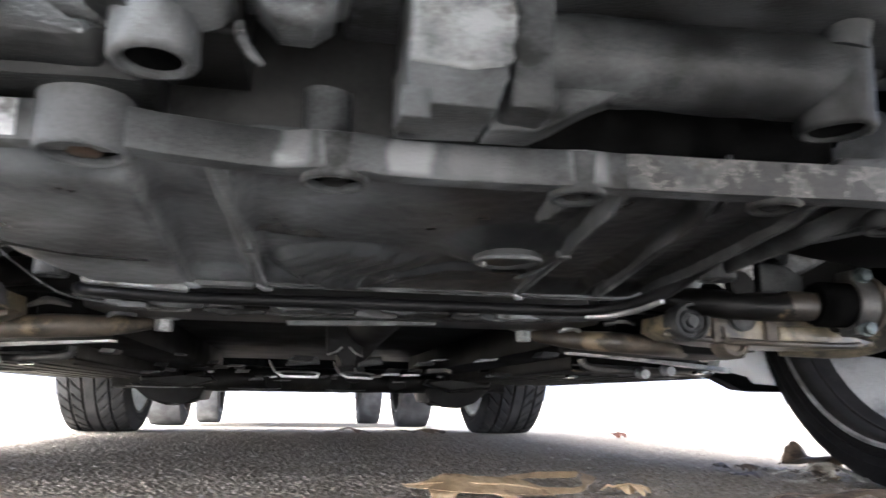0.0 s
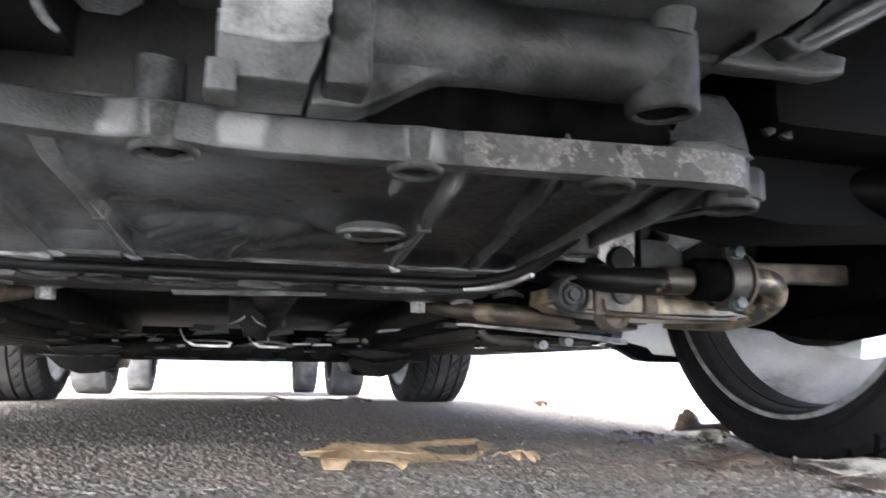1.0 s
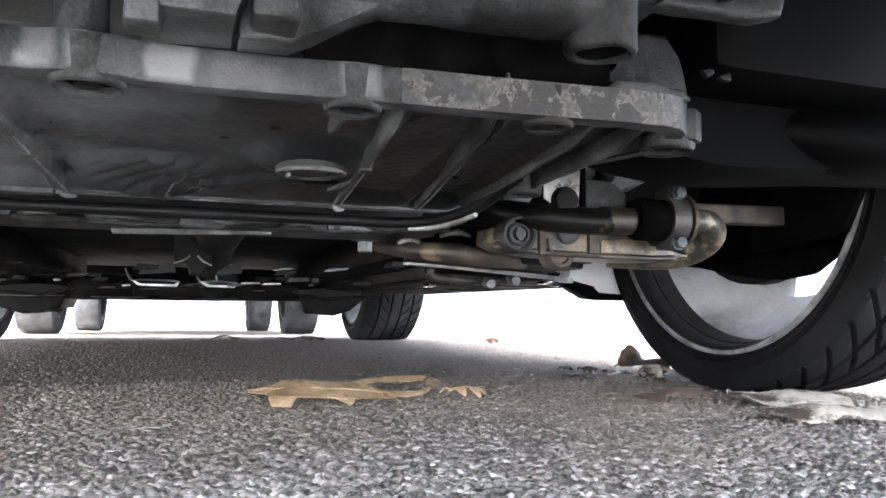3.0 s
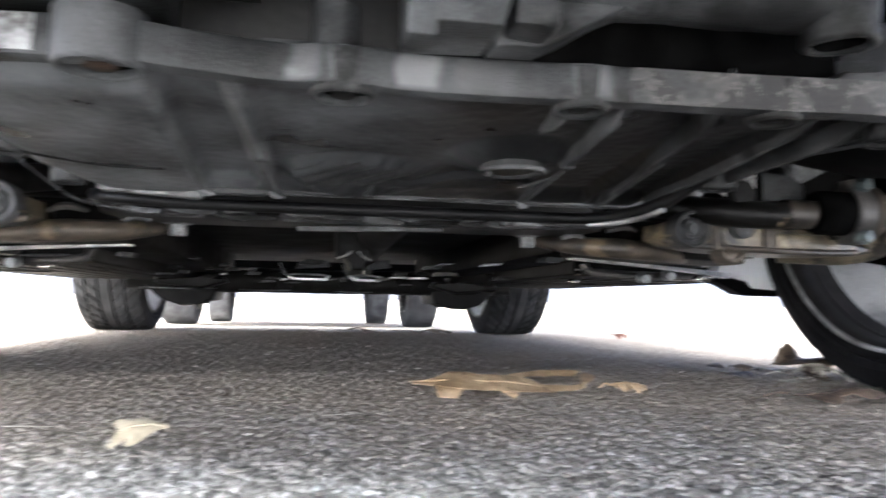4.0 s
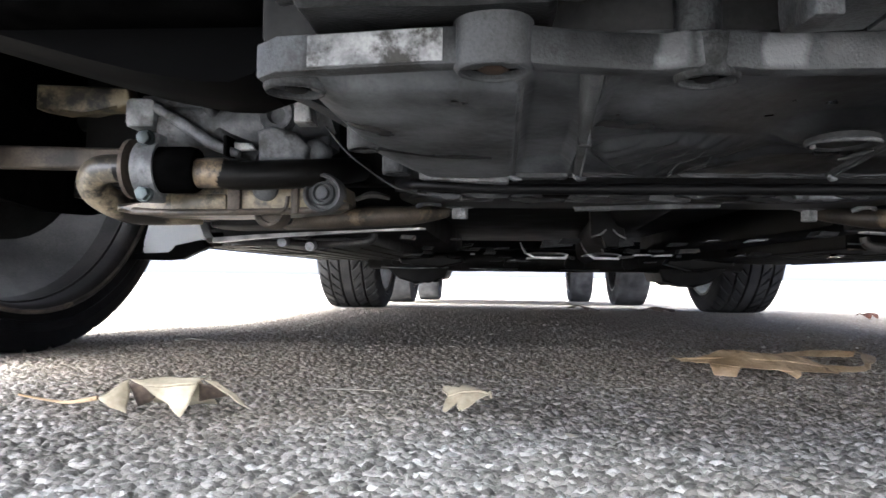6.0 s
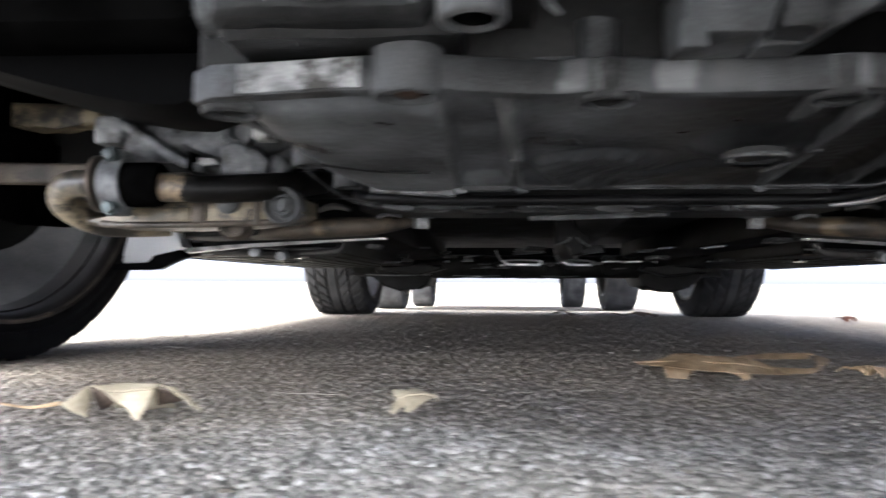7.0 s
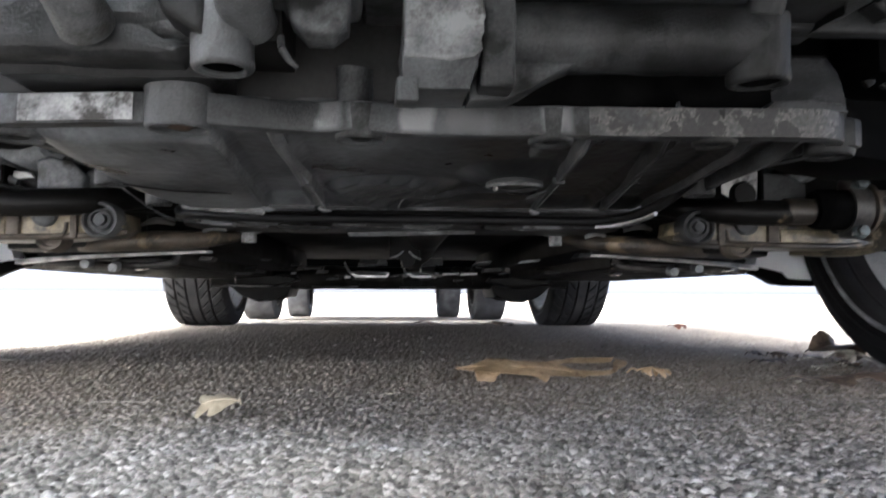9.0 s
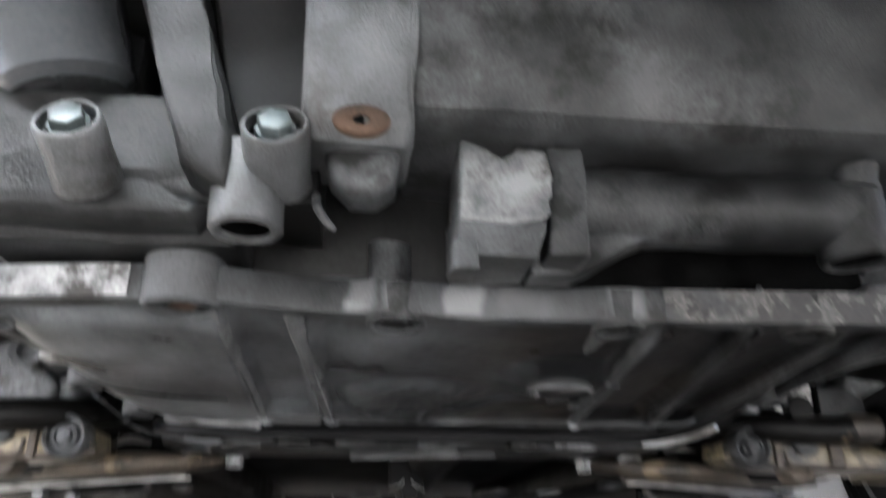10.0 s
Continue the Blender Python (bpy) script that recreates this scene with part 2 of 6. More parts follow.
# near-black; besides black parts it paints the shade in holes and recesses
DEEP_BLACK = surface("deep_black", (0.0015, 0.0015, 0.0015), (0.004, 0.004, 0.004), 0.9, 0.0, 40, 300, 0.3, spec=0.0)
HOSE = surface("black_hose", (0.003, 0.003, 0.0033), (0.007, 0.007, 0.0075), 0.45, 0.0, 30, 300, 0.1, spec=0.15)
RUBBER = surface("tyre_rubber", (0.004, 0.004, 0.0043), (0.010, 0.010, 0.010), 0.7, 0.0, 14, 350, 0.4, spec=0.06)
# tyre rubber lightened to paint the glare over the far car
HAZY_TREAD = surface("haze_lightened_tread", (0.034, 0.0345, 0.036), (0.070, 0.071, 0.073), 0.9, 0.0, 14, 350, 0.4, spec=0.1)
DUSTY = surface("dusty_tread_rubber", (0.014, 0.014, 0.0147), (0.034, 0.034, 0.034), 0.85, 0.0, 14, 350, 0.4, spec=0.15)
TAN = surface("grimy_tan_primer", (0.05, 0.041, 0.026), (0.23, 0.19, 0.12), 0.42, 0.05, 24, 300, 0.6, (0.010, 0.009, 0.008), 0.52, soft=0.05, patch=0.45)
BAR = surface("rubbed_black_bar", (0.002, 0.002, 0.002), (0.007, 0.0065, 0.006), 0.42, 0.0, 16, 300, 0.4, (0.12, 0.09, 0.055), 0.65, spec=0.15)
CREAM = surface("chipped_cream_coating", (0.07, 0.06, 0.042), (0.27, 0.23, 0.16), 0.40, 0.0, 30, 300, 0.4, (0.02, 0.018, 0.015), 0.52, patch=0.5)
SMEAR = surface("tan_smeared_steel", (0.022, 0.019, 0.016), (0.085, 0.069, 0.052), 0.45, 0.1, 24, 300, 0.5, (0.20, 0.155, 0.10), 0.58, patch=0.5)
GRIME = surface("brown_grimy_steel", (0.03, 0.026, 0.022), (0.10, 0.083, 0.066), 0.55, 0.3, 30, 400, 0.5, (0.20, 0.155, 0.105), 0.66, spec=0.3, patch=0.45)
STEEL = surface("worn_steel", (0.32, 0.32, 0.32), (0.6, 0.6, 0.6), 0.38, 0.8, 40, 500, 0.3, (0.12, 0.10, 0.08), 0.66)
DULL = surface("dull_bare_steel", (0.14, 0.14, 0.14), (0.34, 0.34, 0.335), 0.45, 0.4, 30, 400, 0.3, (0.08, 0.07, 0.06), 0.6)
ZINC = surface("zinc_bolt", (0.026, 0.035, 0.0365), (0.075, 0.091, 0.093), 0.45, 0.4, 60, 500, 0.3, (0.03, 0.03, 0.028), 0.6)
ALLOY = surface("silver_alloy", (0.42, 0.44, 0.47), (0.62, 0.64, 0.67), 0.5, 0.1, 12, 300, 0.1, (0.25, 0.245, 0.24), 0.64, soft=0.1)
# darker copy of DISH for the left wheel, its shade put into the colour
DISH_SHADED = surface("shaded_wheel_metal", (0.03, 0.03, 0.031), (0.075, 0.074, 0.073), 0.5, 0.2, 9, 300, 0.15, (0.018, 0.017, 0.016), 0.60, soft=0.12)
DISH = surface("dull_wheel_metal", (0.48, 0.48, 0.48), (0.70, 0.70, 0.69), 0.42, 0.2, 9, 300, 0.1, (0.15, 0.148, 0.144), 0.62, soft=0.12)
BARREL = surface("brake_dusted_alloy", (0.006, 0.0056, 0.0052), (0.022, 0.020, 0.0185), 0.5, 0.1, 18, 300, 0.3, (0.10, 0.095, 0.09), 0.68, spec=0.3)
DARK_STEEL = surface("dark_dusty_steel", (0.03, 0.03, 0.03), (0.085, 0.08, 0.075), 0.5, 0.5, 30, 400, 0.4, spec=0.3)
RUST = surface("rust", (0.022, 0.015, 0.011), (0.060, 0.037, 0.025), 0.9, 0.0, 80, 600, 0.8, spec=0.2)
PAINT = surface("white_paint", (0.74, 0.76, 0.79), (0.82, 0.83, 0.85), 0.3, 0.0, 6, 200, 0.03, (0.5, 0.49, 0.46), 0.72)
LEAF_TAN = surface("dry_tan_leaf", (0.22, 0.15, 0.08), (0.40, 0.295, 0.18), 0.6, 0.0, 40, 300, 0.5, (0.13, 0.08, 0.045), 0.62, spec=0.12)
LEAF_PALE = surface("bleached_leaf", (0.27, 0.23, 0.155), (0.44, 0.39, 0.285), 0.6, 0.0, 25, 260, 0.4, (0.20, 0.15, 0.095), 0.62, spec=0.12)
LEAF_GREY = surface("pale_weathered_leaf", (0.17, 0.155, 0.125), (0.36, 0.34, 0.29), 0.65, 0.0, 30, 220, 0.5, (0.045, 0.036, 0.028), 0.55, spec=0.12)
LEAF_BROWN = surface("brown_leaf", (0.028, 0.022, 0.018), (0.095, 0.070, 0.050), 0.6, 0.0, 30, 260, 0.4, (0.025, 0.02, 0.016), 0.6, spec=0.12)
LEAF_RUST = surface("rust_red_leaf", (0.030, 0.012, 0.006), (0.06, 0.022, 0.011), 0.6, 0.0, 30, 260, 0.4, spec=0.12)


def asphalt():
    m = bpy.data.materials.new("asphalt")
    m.use_nodes = True
    nt = m.node_tree
    n, l = nt.nodes, nt.links
    b = n["Principled BSDF"]
    g = n.new("ShaderNodeNewGeometry")
    v = n.new("ShaderNodeTexVoronoi")
    v.inputs["Scale"].default_value = 160.0
    l.new(g.outputs["Position"], v.inputs["Vector"])
    sep = n.new("ShaderNodeSeparateColor")
    l.new(v.outputs["Color"], sep.inputs["Color"])
    stones = n.new("ShaderNodeValToRGB")
    e = stones.color_ramp.elements
    e[0].position, e[0].color = 0.0, (0.094, 0.089, 0.082, 1)
    e[1].position, e[1].color = 1.0, (0.40, 0.392, 0.378, 1)
    for p, c in ((0.35, (0.160, 0.152, 0.141, 1)), (0.7, (0.235, 0.225, 0.210, 1)), (0.9, (0.33, 0.318, 0.30, 1))):
        k = e.new(p)
        k.color = c
    l.new(sep.outputs["Red"], stones.inputs["Fac"])
    big = n.new("ShaderNodeTexNoise")
    big.inputs["Scale"].default_value, big.inputs["Detail"].default_value = 3.0, 6
    l.new(g.outputs["Position"], big.inputs["Vector"])
    dirt = n.new("ShaderNodeMix")
    dirt.data_type = "RGBA"
    dirt.blend_type = "MULTIPLY"
    dirt.inputs["B"].default_value = (0.95, 0.915, 0.86, 1)
    r2 = n.new("ShaderNodeValToRGB")
    r2.color_ramp.elements[0].position, r2.color_ramp.elements[1].position = 0.36, 0.62
    l.new(big.outputs["Fac"], r2.inputs["Fac"])
    l.new(r2.outputs["Color"], dirt.inputs["Factor"])
    l.new(stones.outputs["Color"], dirt.inputs["A"])
    # browner tone that sets in between about y 0.7 and 1.1, ragged border
    xyz = n.new("ShaderNodeSeparateXYZ")
    l.new(g.outputs["Position"], xyz.inputs["Vector"])
    reach = n.new("ShaderNodeMath")
    reach.operation = "MULTIPLY_ADD"
    reach.inputs[1].default_value = 0.5
    l.new(big.outputs["Fac"], reach.inputs[0])
    l.new(xyz.outputs["Y"], reach.inputs[2])
    cover = n.new("ShaderNodeMapRange")
    cover.inputs["From Min"].default_value, cover.inputs["From Max"].default_value = 0.92, 1.32
    l.new(reach.outputs[0], cover.inputs["Value"])
    dust = n.new("ShaderNodeMix")
    dust.data_type = "RGBA"
    dust.inputs["B"].default_value = (0.246, 0.205, 0.152, 1)
    thin = n.new("ShaderNodeMath")
    thin.operation = "MULTIPLY"
    thin.inputs[1].default_value = 0.62
    l.new(cover.outputs["Result"], thin.inputs[0])
    l.new(thin.outputs[0], dust.inputs["Factor"])
    l.new(dirt.outputs["Result"], dust.inputs["A"])
    l.new(dust.outputs["Result"], b.inputs["Base Color"])
    b.inputs["Roughness"].default_value = 0.9
    b.inputs["Specular IOR Level"].default_value = 0.20
    edge = n.new("ShaderNodeTexVoronoi")
    edge.inputs["Scale"].default_value = 160.0
    l.new(g.outputs["Position"], edge.inputs["Vector"])
    fine = n.new("ShaderNodeTexNoise")
    fine.inputs["Scale"].default_value, fine.inputs["Detail"].default_value = 900.0, 3
    l.new(g.outputs["Position"], fine.inputs["Vector"])
    h = n.new("ShaderNodeMath")
    h.operation = "MULTIPLY_ADD"
    h.inputs[1].default_value = 0.25
    l.new(fine.outputs["Fac"], h.inputs[0])
    inv = n.new("ShaderNodeMath")
    inv.operation = "SUBTRACT"
    inv.inputs[0].default_value = 1.0
    l.new(edge.outputs["Distance"], inv.inputs[1])
    l.new(inv.outputs[0], h.inputs[2])
    bp = n.new("ShaderNodeBump")
    bp.inputs["Strength"].default_value, bp.inputs["Distance"].default_value = 0.9, 0.004
    l.new(h.outputs[0], bp.inputs["Height"])
    l.new(bp.outputs["Normal"], b.inputs["Normal"])
    return m


ASPHALT = asphalt()


# ---- shapes ----
def smooth(me, angle=40.0):
    me.polygons.foreach_set("use_smooth", [True] * len(me.polygons))
    me.set_sharp_from_angle(angle=radians(angle))


def part(name, bm, material, parent=None, label="", angle=40.0):
    """Links a bmesh as one mesh object, under a thing or a part."""
    bmesh.ops.recalc_face_normals(bm, faces=bm.faces)
    me = bpy.data.meshes.new(name)
    bm.to_mesh(me)
    bm.free()
    smooth(me, angle)
    me.materials.append(material)
    ob = new(name, me)
    if parent is not None:
        ob.parent = parent
        ob.matrix_parent_inverse = Matrix.Translation(-Vector(parent.get("base", (0, 0, 0))))
    if label:
        tagged(ob, label)
    return ob


def empty(name, base, parent=None):
    ob = new(name)
    ob.empty_display_size = 0.1
    if parent is None:
        ob.location = base
        ob["base"] = tuple(base)
    else:
        ob.parent = parent
        ob.matrix_parent_inverse = Matrix.Translation(-Vector(parent.get("base", (0, 0, 0))))
    return ob


def add_box(bm, lo, hi, bevel=0.003, m=None):
    lo, hi = Vector(lo), Vector(hi)
    r = bmesh.ops.create_cube(bm, size=1.0)
    vs = r["verts"]
    c, s = (lo + hi) / 2, hi - lo
    for v in vs:
        v.co = Vector((v.co.x * s.x, v.co.y * s.y, v.co.z * s.z)) + c
    if bevel:
        es = list({e for v in vs for e in v.link_edges})
        r = bmesh.ops.bevel(bm, geom=es, offset=min(bevel, min(s) * 0.45), segments=2, affect="EDGES", profile=0.5)
        vs = list({v for f in r["faces"] for v in f.verts} | {v for v in vs if v.is_valid})
    if m is not None:
        bmesh.ops.transform(bm, matrix=m, verts=vs)
    return vs


def add_prism(bm, outline, a, b, axis="z", bevel=0.002):
    """A plate: the outline drawn out between a and b along an axis."""
    def at(p, h):
        return {"z": (p[0], p[1], h), "y": (p[0], h, p[1]), "x": (h, p[0], p[1])}[axis]
    lo = [bm.verts.new(at(p, a)) for p in outline]
    hi = [bm.verts.new(at(p, b)) for p in outline]
    n = len(outline)
    fs = [bm.faces.new(lo[::-1]), bm.faces.new(hi)]
    for i in range(n):
        fs.append(bm.faces.new((lo[i], lo[(i + 1) % n], hi[(i + 1) % n], hi[i])))
    if bevel:
        es = list(set(fs[0].edges) | set(fs[1].edges))
        bmesh.ops.bevel(bm, geom=es, offset=bevel, segments=3, affect="EDGES", profile=0.5)
    return lo + hi


def curve_points(pts, steps=8):
    """A smooth line through the points."""
    p = [Vector(q) for q in pts]
    if len(p) < 3:
        return p
    out = []
    for i in range(len(p) - 1):
        a, b, c, d = p[max(i - 1, 0)], p[i], p[i + 1], p[min(i + 2, len(p) - 1)]
        for k in range(steps):
            t = k / steps
            out.append(0.5 * ((2 * b) + (c - a) * t + (2 * a - 5 * b + 4 * c - d) * t * t + (3 * b - a - 3 * c + d) * t ** 3))
    out.append(p[-1])
    return out


def curve_xy(pts, n=8):
    """The points of a plan line, with more between them."""
    out = []
    for (xa, ya), (xb, yb) in zip(pts, pts[1:]):
        out += [(xa + (xb - xa) * k / n, ya + (yb - ya) * k / n) for k in range(n)]
    return out + [pts[-1]]


def add_tube(bm, pts, r, seg=14, steps=8, flat=1.0):
    """A round bar along a smooth line; r is a number or one for each given point; flat squeezes it in height."""
    line = curve_points(pts, steps)
    n = len(line)
    rs = [r] * n if isinstance(r, (int, float)) else [float(np.interp(i / (n - 1) * (len(r) - 1), range(len(r)), r)) for i in range(n)]
    rings = []
    for i, c in enumerate(line):
        d = (line[min(i + 1, n - 1)] - line[max(i - 1, 0)]).normalized()
        ref = Vector((0, 0, 1)) if abs(d.z) < 0.9 else Vector((0, 1, 0))
        u = d.cross(ref).normalized()
        w = u.cross(d).normalized()
        rings.append([bm.verts.new(c + u * math.cos(k / seg * math.tau) * rs[i] + w * math.sin(k / seg * math.tau) * rs[i] * flat) for k in range(seg)])
    for a, b in zip(rings, rings[1:]):
        for k in range(seg):
            bm.faces.new((a[k], a[(k + 1) % seg], b[(k + 1) % seg], b[k]))
    bm.faces.new(rings[0][::-1])
    bm.faces.new(rings[-1])


def add_lathe(bm, profile, centre, axis="z", seg=32, closed=False):
    """Turns (radius, height) pairs about an axis through centre."""
    c = Vector(centre)
    ex, ey, ez = {"z": ((1, 0, 0), (0, 1, 0), (0, 0, 1)), "x": ((0, 1, 0), (0, 0, 1), (1, 0, 0)), "y": ((1, 0, 0), (0, 0, 1), (0, 1, 0))}[axis]
    ex, ey, ez = Vector(ex), Vector(ey), Vector(ez)
    rings = []
    for r, h in profile:
        if r < 1e-6:
            rings.append([bm.verts.new(c + ez * h)])
        else:
            rings.append([bm.verts.new(c + ez * h + ex * r * math.cos(k / seg * math.tau) + ey * r * math.sin(k / seg * math.tau)) for k in range(seg)])
    pairs = list(zip(rings, rings[1:]))
    if closed:
        pairs.append((rings[-1], rings[0]))
    for a, b in pairs:
        for k in range(seg):
            k2 = (k + 1) % seg
            if len(a) == 1 and len(b) == 1:
                continue
            if len(a) == 1:
                bm.faces.new((a[0], b[k2], b[k]))
            elif len(b) == 1:
                bm.faces.new((a[k], a[k2], b[0]))
            else:
                bm.faces.new((a[k], a[k2], b[k2], b[k]))


def boss(x, y, z0, z1, r, hole, depth):
    """A cast boss with a blind hole in its lower end."""
    bm = bmesh.new()
    e = min(0.0025, r * 0.15)
    add_lathe(bm, [(0, z1), (r * 1.03, z1), (r, z0 + e), (r - e * 0.5, z0 + e * 0.2), (r - e, z0), (hole + e * 0.6, z0), (hole, z0 + e * 0.6), (hole * 0.97, z0 + depth), (0, z0 + depth)], (x, y, 0), "z", 28)
    return bm


def hex_bolt(x, y, z, r=0.011, h=0.010, washer=1.45):
    """A hexagon bolt head that points down, with its flange washer; z is the seat."""
    bm = bmesh.new()
    add_lathe(bm, [(0, 0.001), (r * washer, 0.001), (r * washer, -0.0015), (r * 1.1, -0.003), (0, -0.003)], (x, y, z), "z", 24)
    hexa = [(x + r * math.cos(i * math.pi / 3 + 0.2), y + r * math.sin(i * math.pi / 3 + 0.2)) for i in range(6)]
    add_prism(bm, hexa, z - 0.003 - h, z - 0.002, "z", 0.0012)
    return bm


def place(bm, m):
    bmesh.ops.transform(bm, matrix=m, verts=bm.verts)
    return bm


def mirror(pts, s):
    return [(s * p[0], *p[1:]) for p in pts]


def rough_cast(bm, amount=0.0016, size=0.014):
    """Give a casting the uneven skin that the sand mould leaves."""
    bmesh.ops.triangulate(bm, faces=bm.faces[:])
    for _ in range(3):
        long_edges = [e for e in bm.edges if e.calc_length() > size]
        if not long_edges:
            break
        bmesh.ops.subdivide_edges(bm, edges=long_edges, cuts=1)
        bmesh.ops.triangulate(bm, faces=[f for f in bm.faces if len(f.verts) > 3])
    for v in bm.verts:
        p = v.co * 45
        v.co += Vector((noise.noise(p), noise.noise(p + Vector((7, 0, 0))), noise.noise(p + Vector((0, 7, 0))))) * amount


# ---- ground ----
def road_height(y):
    """The road falls away gently behind the car."""
    return -0.024 * min(max(float(y) - 2.95, 0.0), 9.0)


def build_ground():
    rng = np.random.RandomState(4)
    x0, x1, y0, y1, step, cell = -0.98, 1.10, 0.30, 2.94, 0.0022, 0.0064
    xs, ys = np.arange(x0, x1 + 1e-6, step), np.concatenate([np.arange(y0, 1.45, step), np.arange(1.45, 2.2, 0.0045), np.arange(2.2, y1 + 1e-6, 0.007)])
    X, Y = np.meshgrid(xs, ys)
    nx, ny = int((x1 - x0) / cell) + 6, int((y1 - y0) / cell) + 6
    jx, jy, top, tilt = rng.rand(ny, nx), rng.rand(ny, nx), rng.rand(ny, nx), rng.randn(ny, nx, 2)
    gx, gy = (X - x0) / cell + 2, (Y - y0) / cell + 2
    ix, iy = gx.astype(int), gy.astype(int)
    best, height = np.full(X.shape, 9.0), np.zeros(X.shape)
    for dx in (-1, 0, 1):
        for dy in (-1, 0, 1):
            cx, cy = np.clip(ix + dx, 0, nx - 1), np.clip(iy + dy, 0, ny - 1)
            ox, oy = gx - cx - jx[cy, cx], gy - cy - jy[cy, cx]
            d = np.hypot(ox, oy)
            h = top[cy, cx] * 0.0026 + (tilt[cy, cx, 0] * ox + tilt[cy, cx, 1] * oy) * 0.0008
            near = d < best
            best, height = np.where(near, d, best), np.where(near, h, height)
    Z = height - np.clip(best - 0.28, 0, 1) * 0.0062
    fade = np.minimum.reduce([(X - x0), (x1 - X), (Y - y0), (y1 - Y)]) / 0.06
    Z = (Z - 0.0005) * np.clip(fade, 0, 1)
    ny_, nx_ = X.shape
    verts = np.stack([X.ravel(), Y.ravel(), Z.ravel()], 1)
    idx = np.arange(ny_ * nx_).reshape(ny_, nx_)
    quads = np.stack([idx[:-1, :-1].ravel(), idx[:-1, 1:].ravel(), idx[1:, 1:].ravel(), idx[1:, :-1].ravel()], 1)
    # the coarse sheet round the rough patch, out to the horizon
    gx = sorted({-1500, -300, -60, -20, -8, -4, -2, x0, xs[-1], 2, 4, 8, 20, 60, 300, 1500})
    gy = sorted({-1500, -300, -60, -20, -8, -3, -1, y0, ys[-1], 3.1, 3.6, 4.4, 5.5, 7, 9, 12, 20, 60, 300, 1500})
    base = len(verts)
    outer = np.array([(a, b, float(road_height(np.array(b)))) for b in gy for a in gx])
    oid = base + np.arange(len(outer)).reshape(len(gy), len(gx))
    oq = []
    for j in range(len(gy) - 1):
        for i in range(len(gx) - 1):
            if gx[i] >= x0 - 1e-9 and gx[i + 1] <= xs[-1] + 1e-9 and gy[j] >= y0 - 1e-9 and gy[j + 1] <= ys[-1] + 1e-9:
                continue
            oq.append((oid[j, i], oid[j, i + 1], oid[j + 1, i + 1], oid[j + 1, i]))
    me = bpy.data.meshes.new("ground")
    me.from_pydata(np.vstack([verts, outer]).tolist(), [], np.vstack([quads, np.array(oq)]).tolist())
    me.polygons.foreach_set("use_smooth", [True] * len(me.polygons))
    me.materials.append(ASPHALT)
    return tagged(new("ground", me), "grey asphalt of coarse worn stone chippings", "ground", kind="structure")


build_ground()

# ---- the parked car ----
car = tagged(empty("parked_car", (0, 1.95, 0)), "white parked car seen from below with bare grimy underside", "car")


def outline_cover():
    """The gearbox cover's flange from above, front edge first."""
    return [(-0.300, 0.625), (-0.285, 0.611), (-0.25, 0.606), (-0.20, 0.598), (-0.150, 0.594), (-0.125, 0.603), (-0.09, 0.611), (-0.071, 0.613), (-0.060, 0.6085), (-0.045, 0.607), (-0.030, 0.6085), (-0.019, 0.613), (0.0, 0.614),
            (0.05, 0.612), (0.071, 0.610), (0.088, 0.6065), (0.105, 0.608), (0.16, 0.606), (0.21, 0.602), (0.25, 0.5985), (0.274, 0.5985), (0.290, 0.603), (0.299, 0.612), (0.303, 0.621), (0.312, 0.6195), (0.321, 0.626), (0.322, 0.642),
            (0.314, 0.66), (0.302, 0.70), (0.280, 0.755), (0.262, 0.81), (0.255, 0.862), (0.20, 0.876), (0.0, 0.880), (-0.15, 0.884), (-0.235, 0.885), (-0.258, 0.86),
            (-0.272, 0.80), (-0.288, 0.70), (-0.300, 0.65)]


def add_band(bm, outline, depth, a, b):
    """A flat band that follows a closed outline (given counter-clockwise), depth wide inwards."""
    n = len(outline)
    inner = []
    for i in range(n):
        (xa, ya), (xb, yb) = outline[i - 1], outline[(i + 1) % n]
        dx, dy = xb - xa, yb - ya
        d = math.hypot(dx, dy)
        inner.append((outline[i][0] - dy / d * depth, outline[i][1] + dx / d * depth))
    e = 0.0022
    rows = []
    for i in range(n):
        (xo, yo), (xi, yi) = outline[i], inner[i]
        ux, uy = (xi - xo) / depth * e, (yi - yo) / depth * e
        rows.append([bm.verts.new(p) for p in ((xo, yo, a + e), (xo + ux * 0.3, yo + uy * 0.3, a + e * 0.3), (xo + ux, yo + uy, a), (xi, yi, a), (xi, yi, b), (xo + ux, yo + uy, b), (xo + ux * 0.3, yo + uy * 0.3, b - e * 0.3), (xo, yo, b - e))])
    for i in range(n):
        p, q = rows[i], rows[(i + 1) % n]
        for k in range(8):
            bm.faces.new((p[k], q[k], q[(k + 1) % 8], p[(k + 1) % 8]))


FIELDS = ((-0.148, -0.098), (-0.098, 0.12), (0.12, 0.184), (0.184, 0.237), (0.237, 0.29))


def ease(v):
    v = min(1.0, max(0.0, v))
    return v * v * (3 - 2 * v)


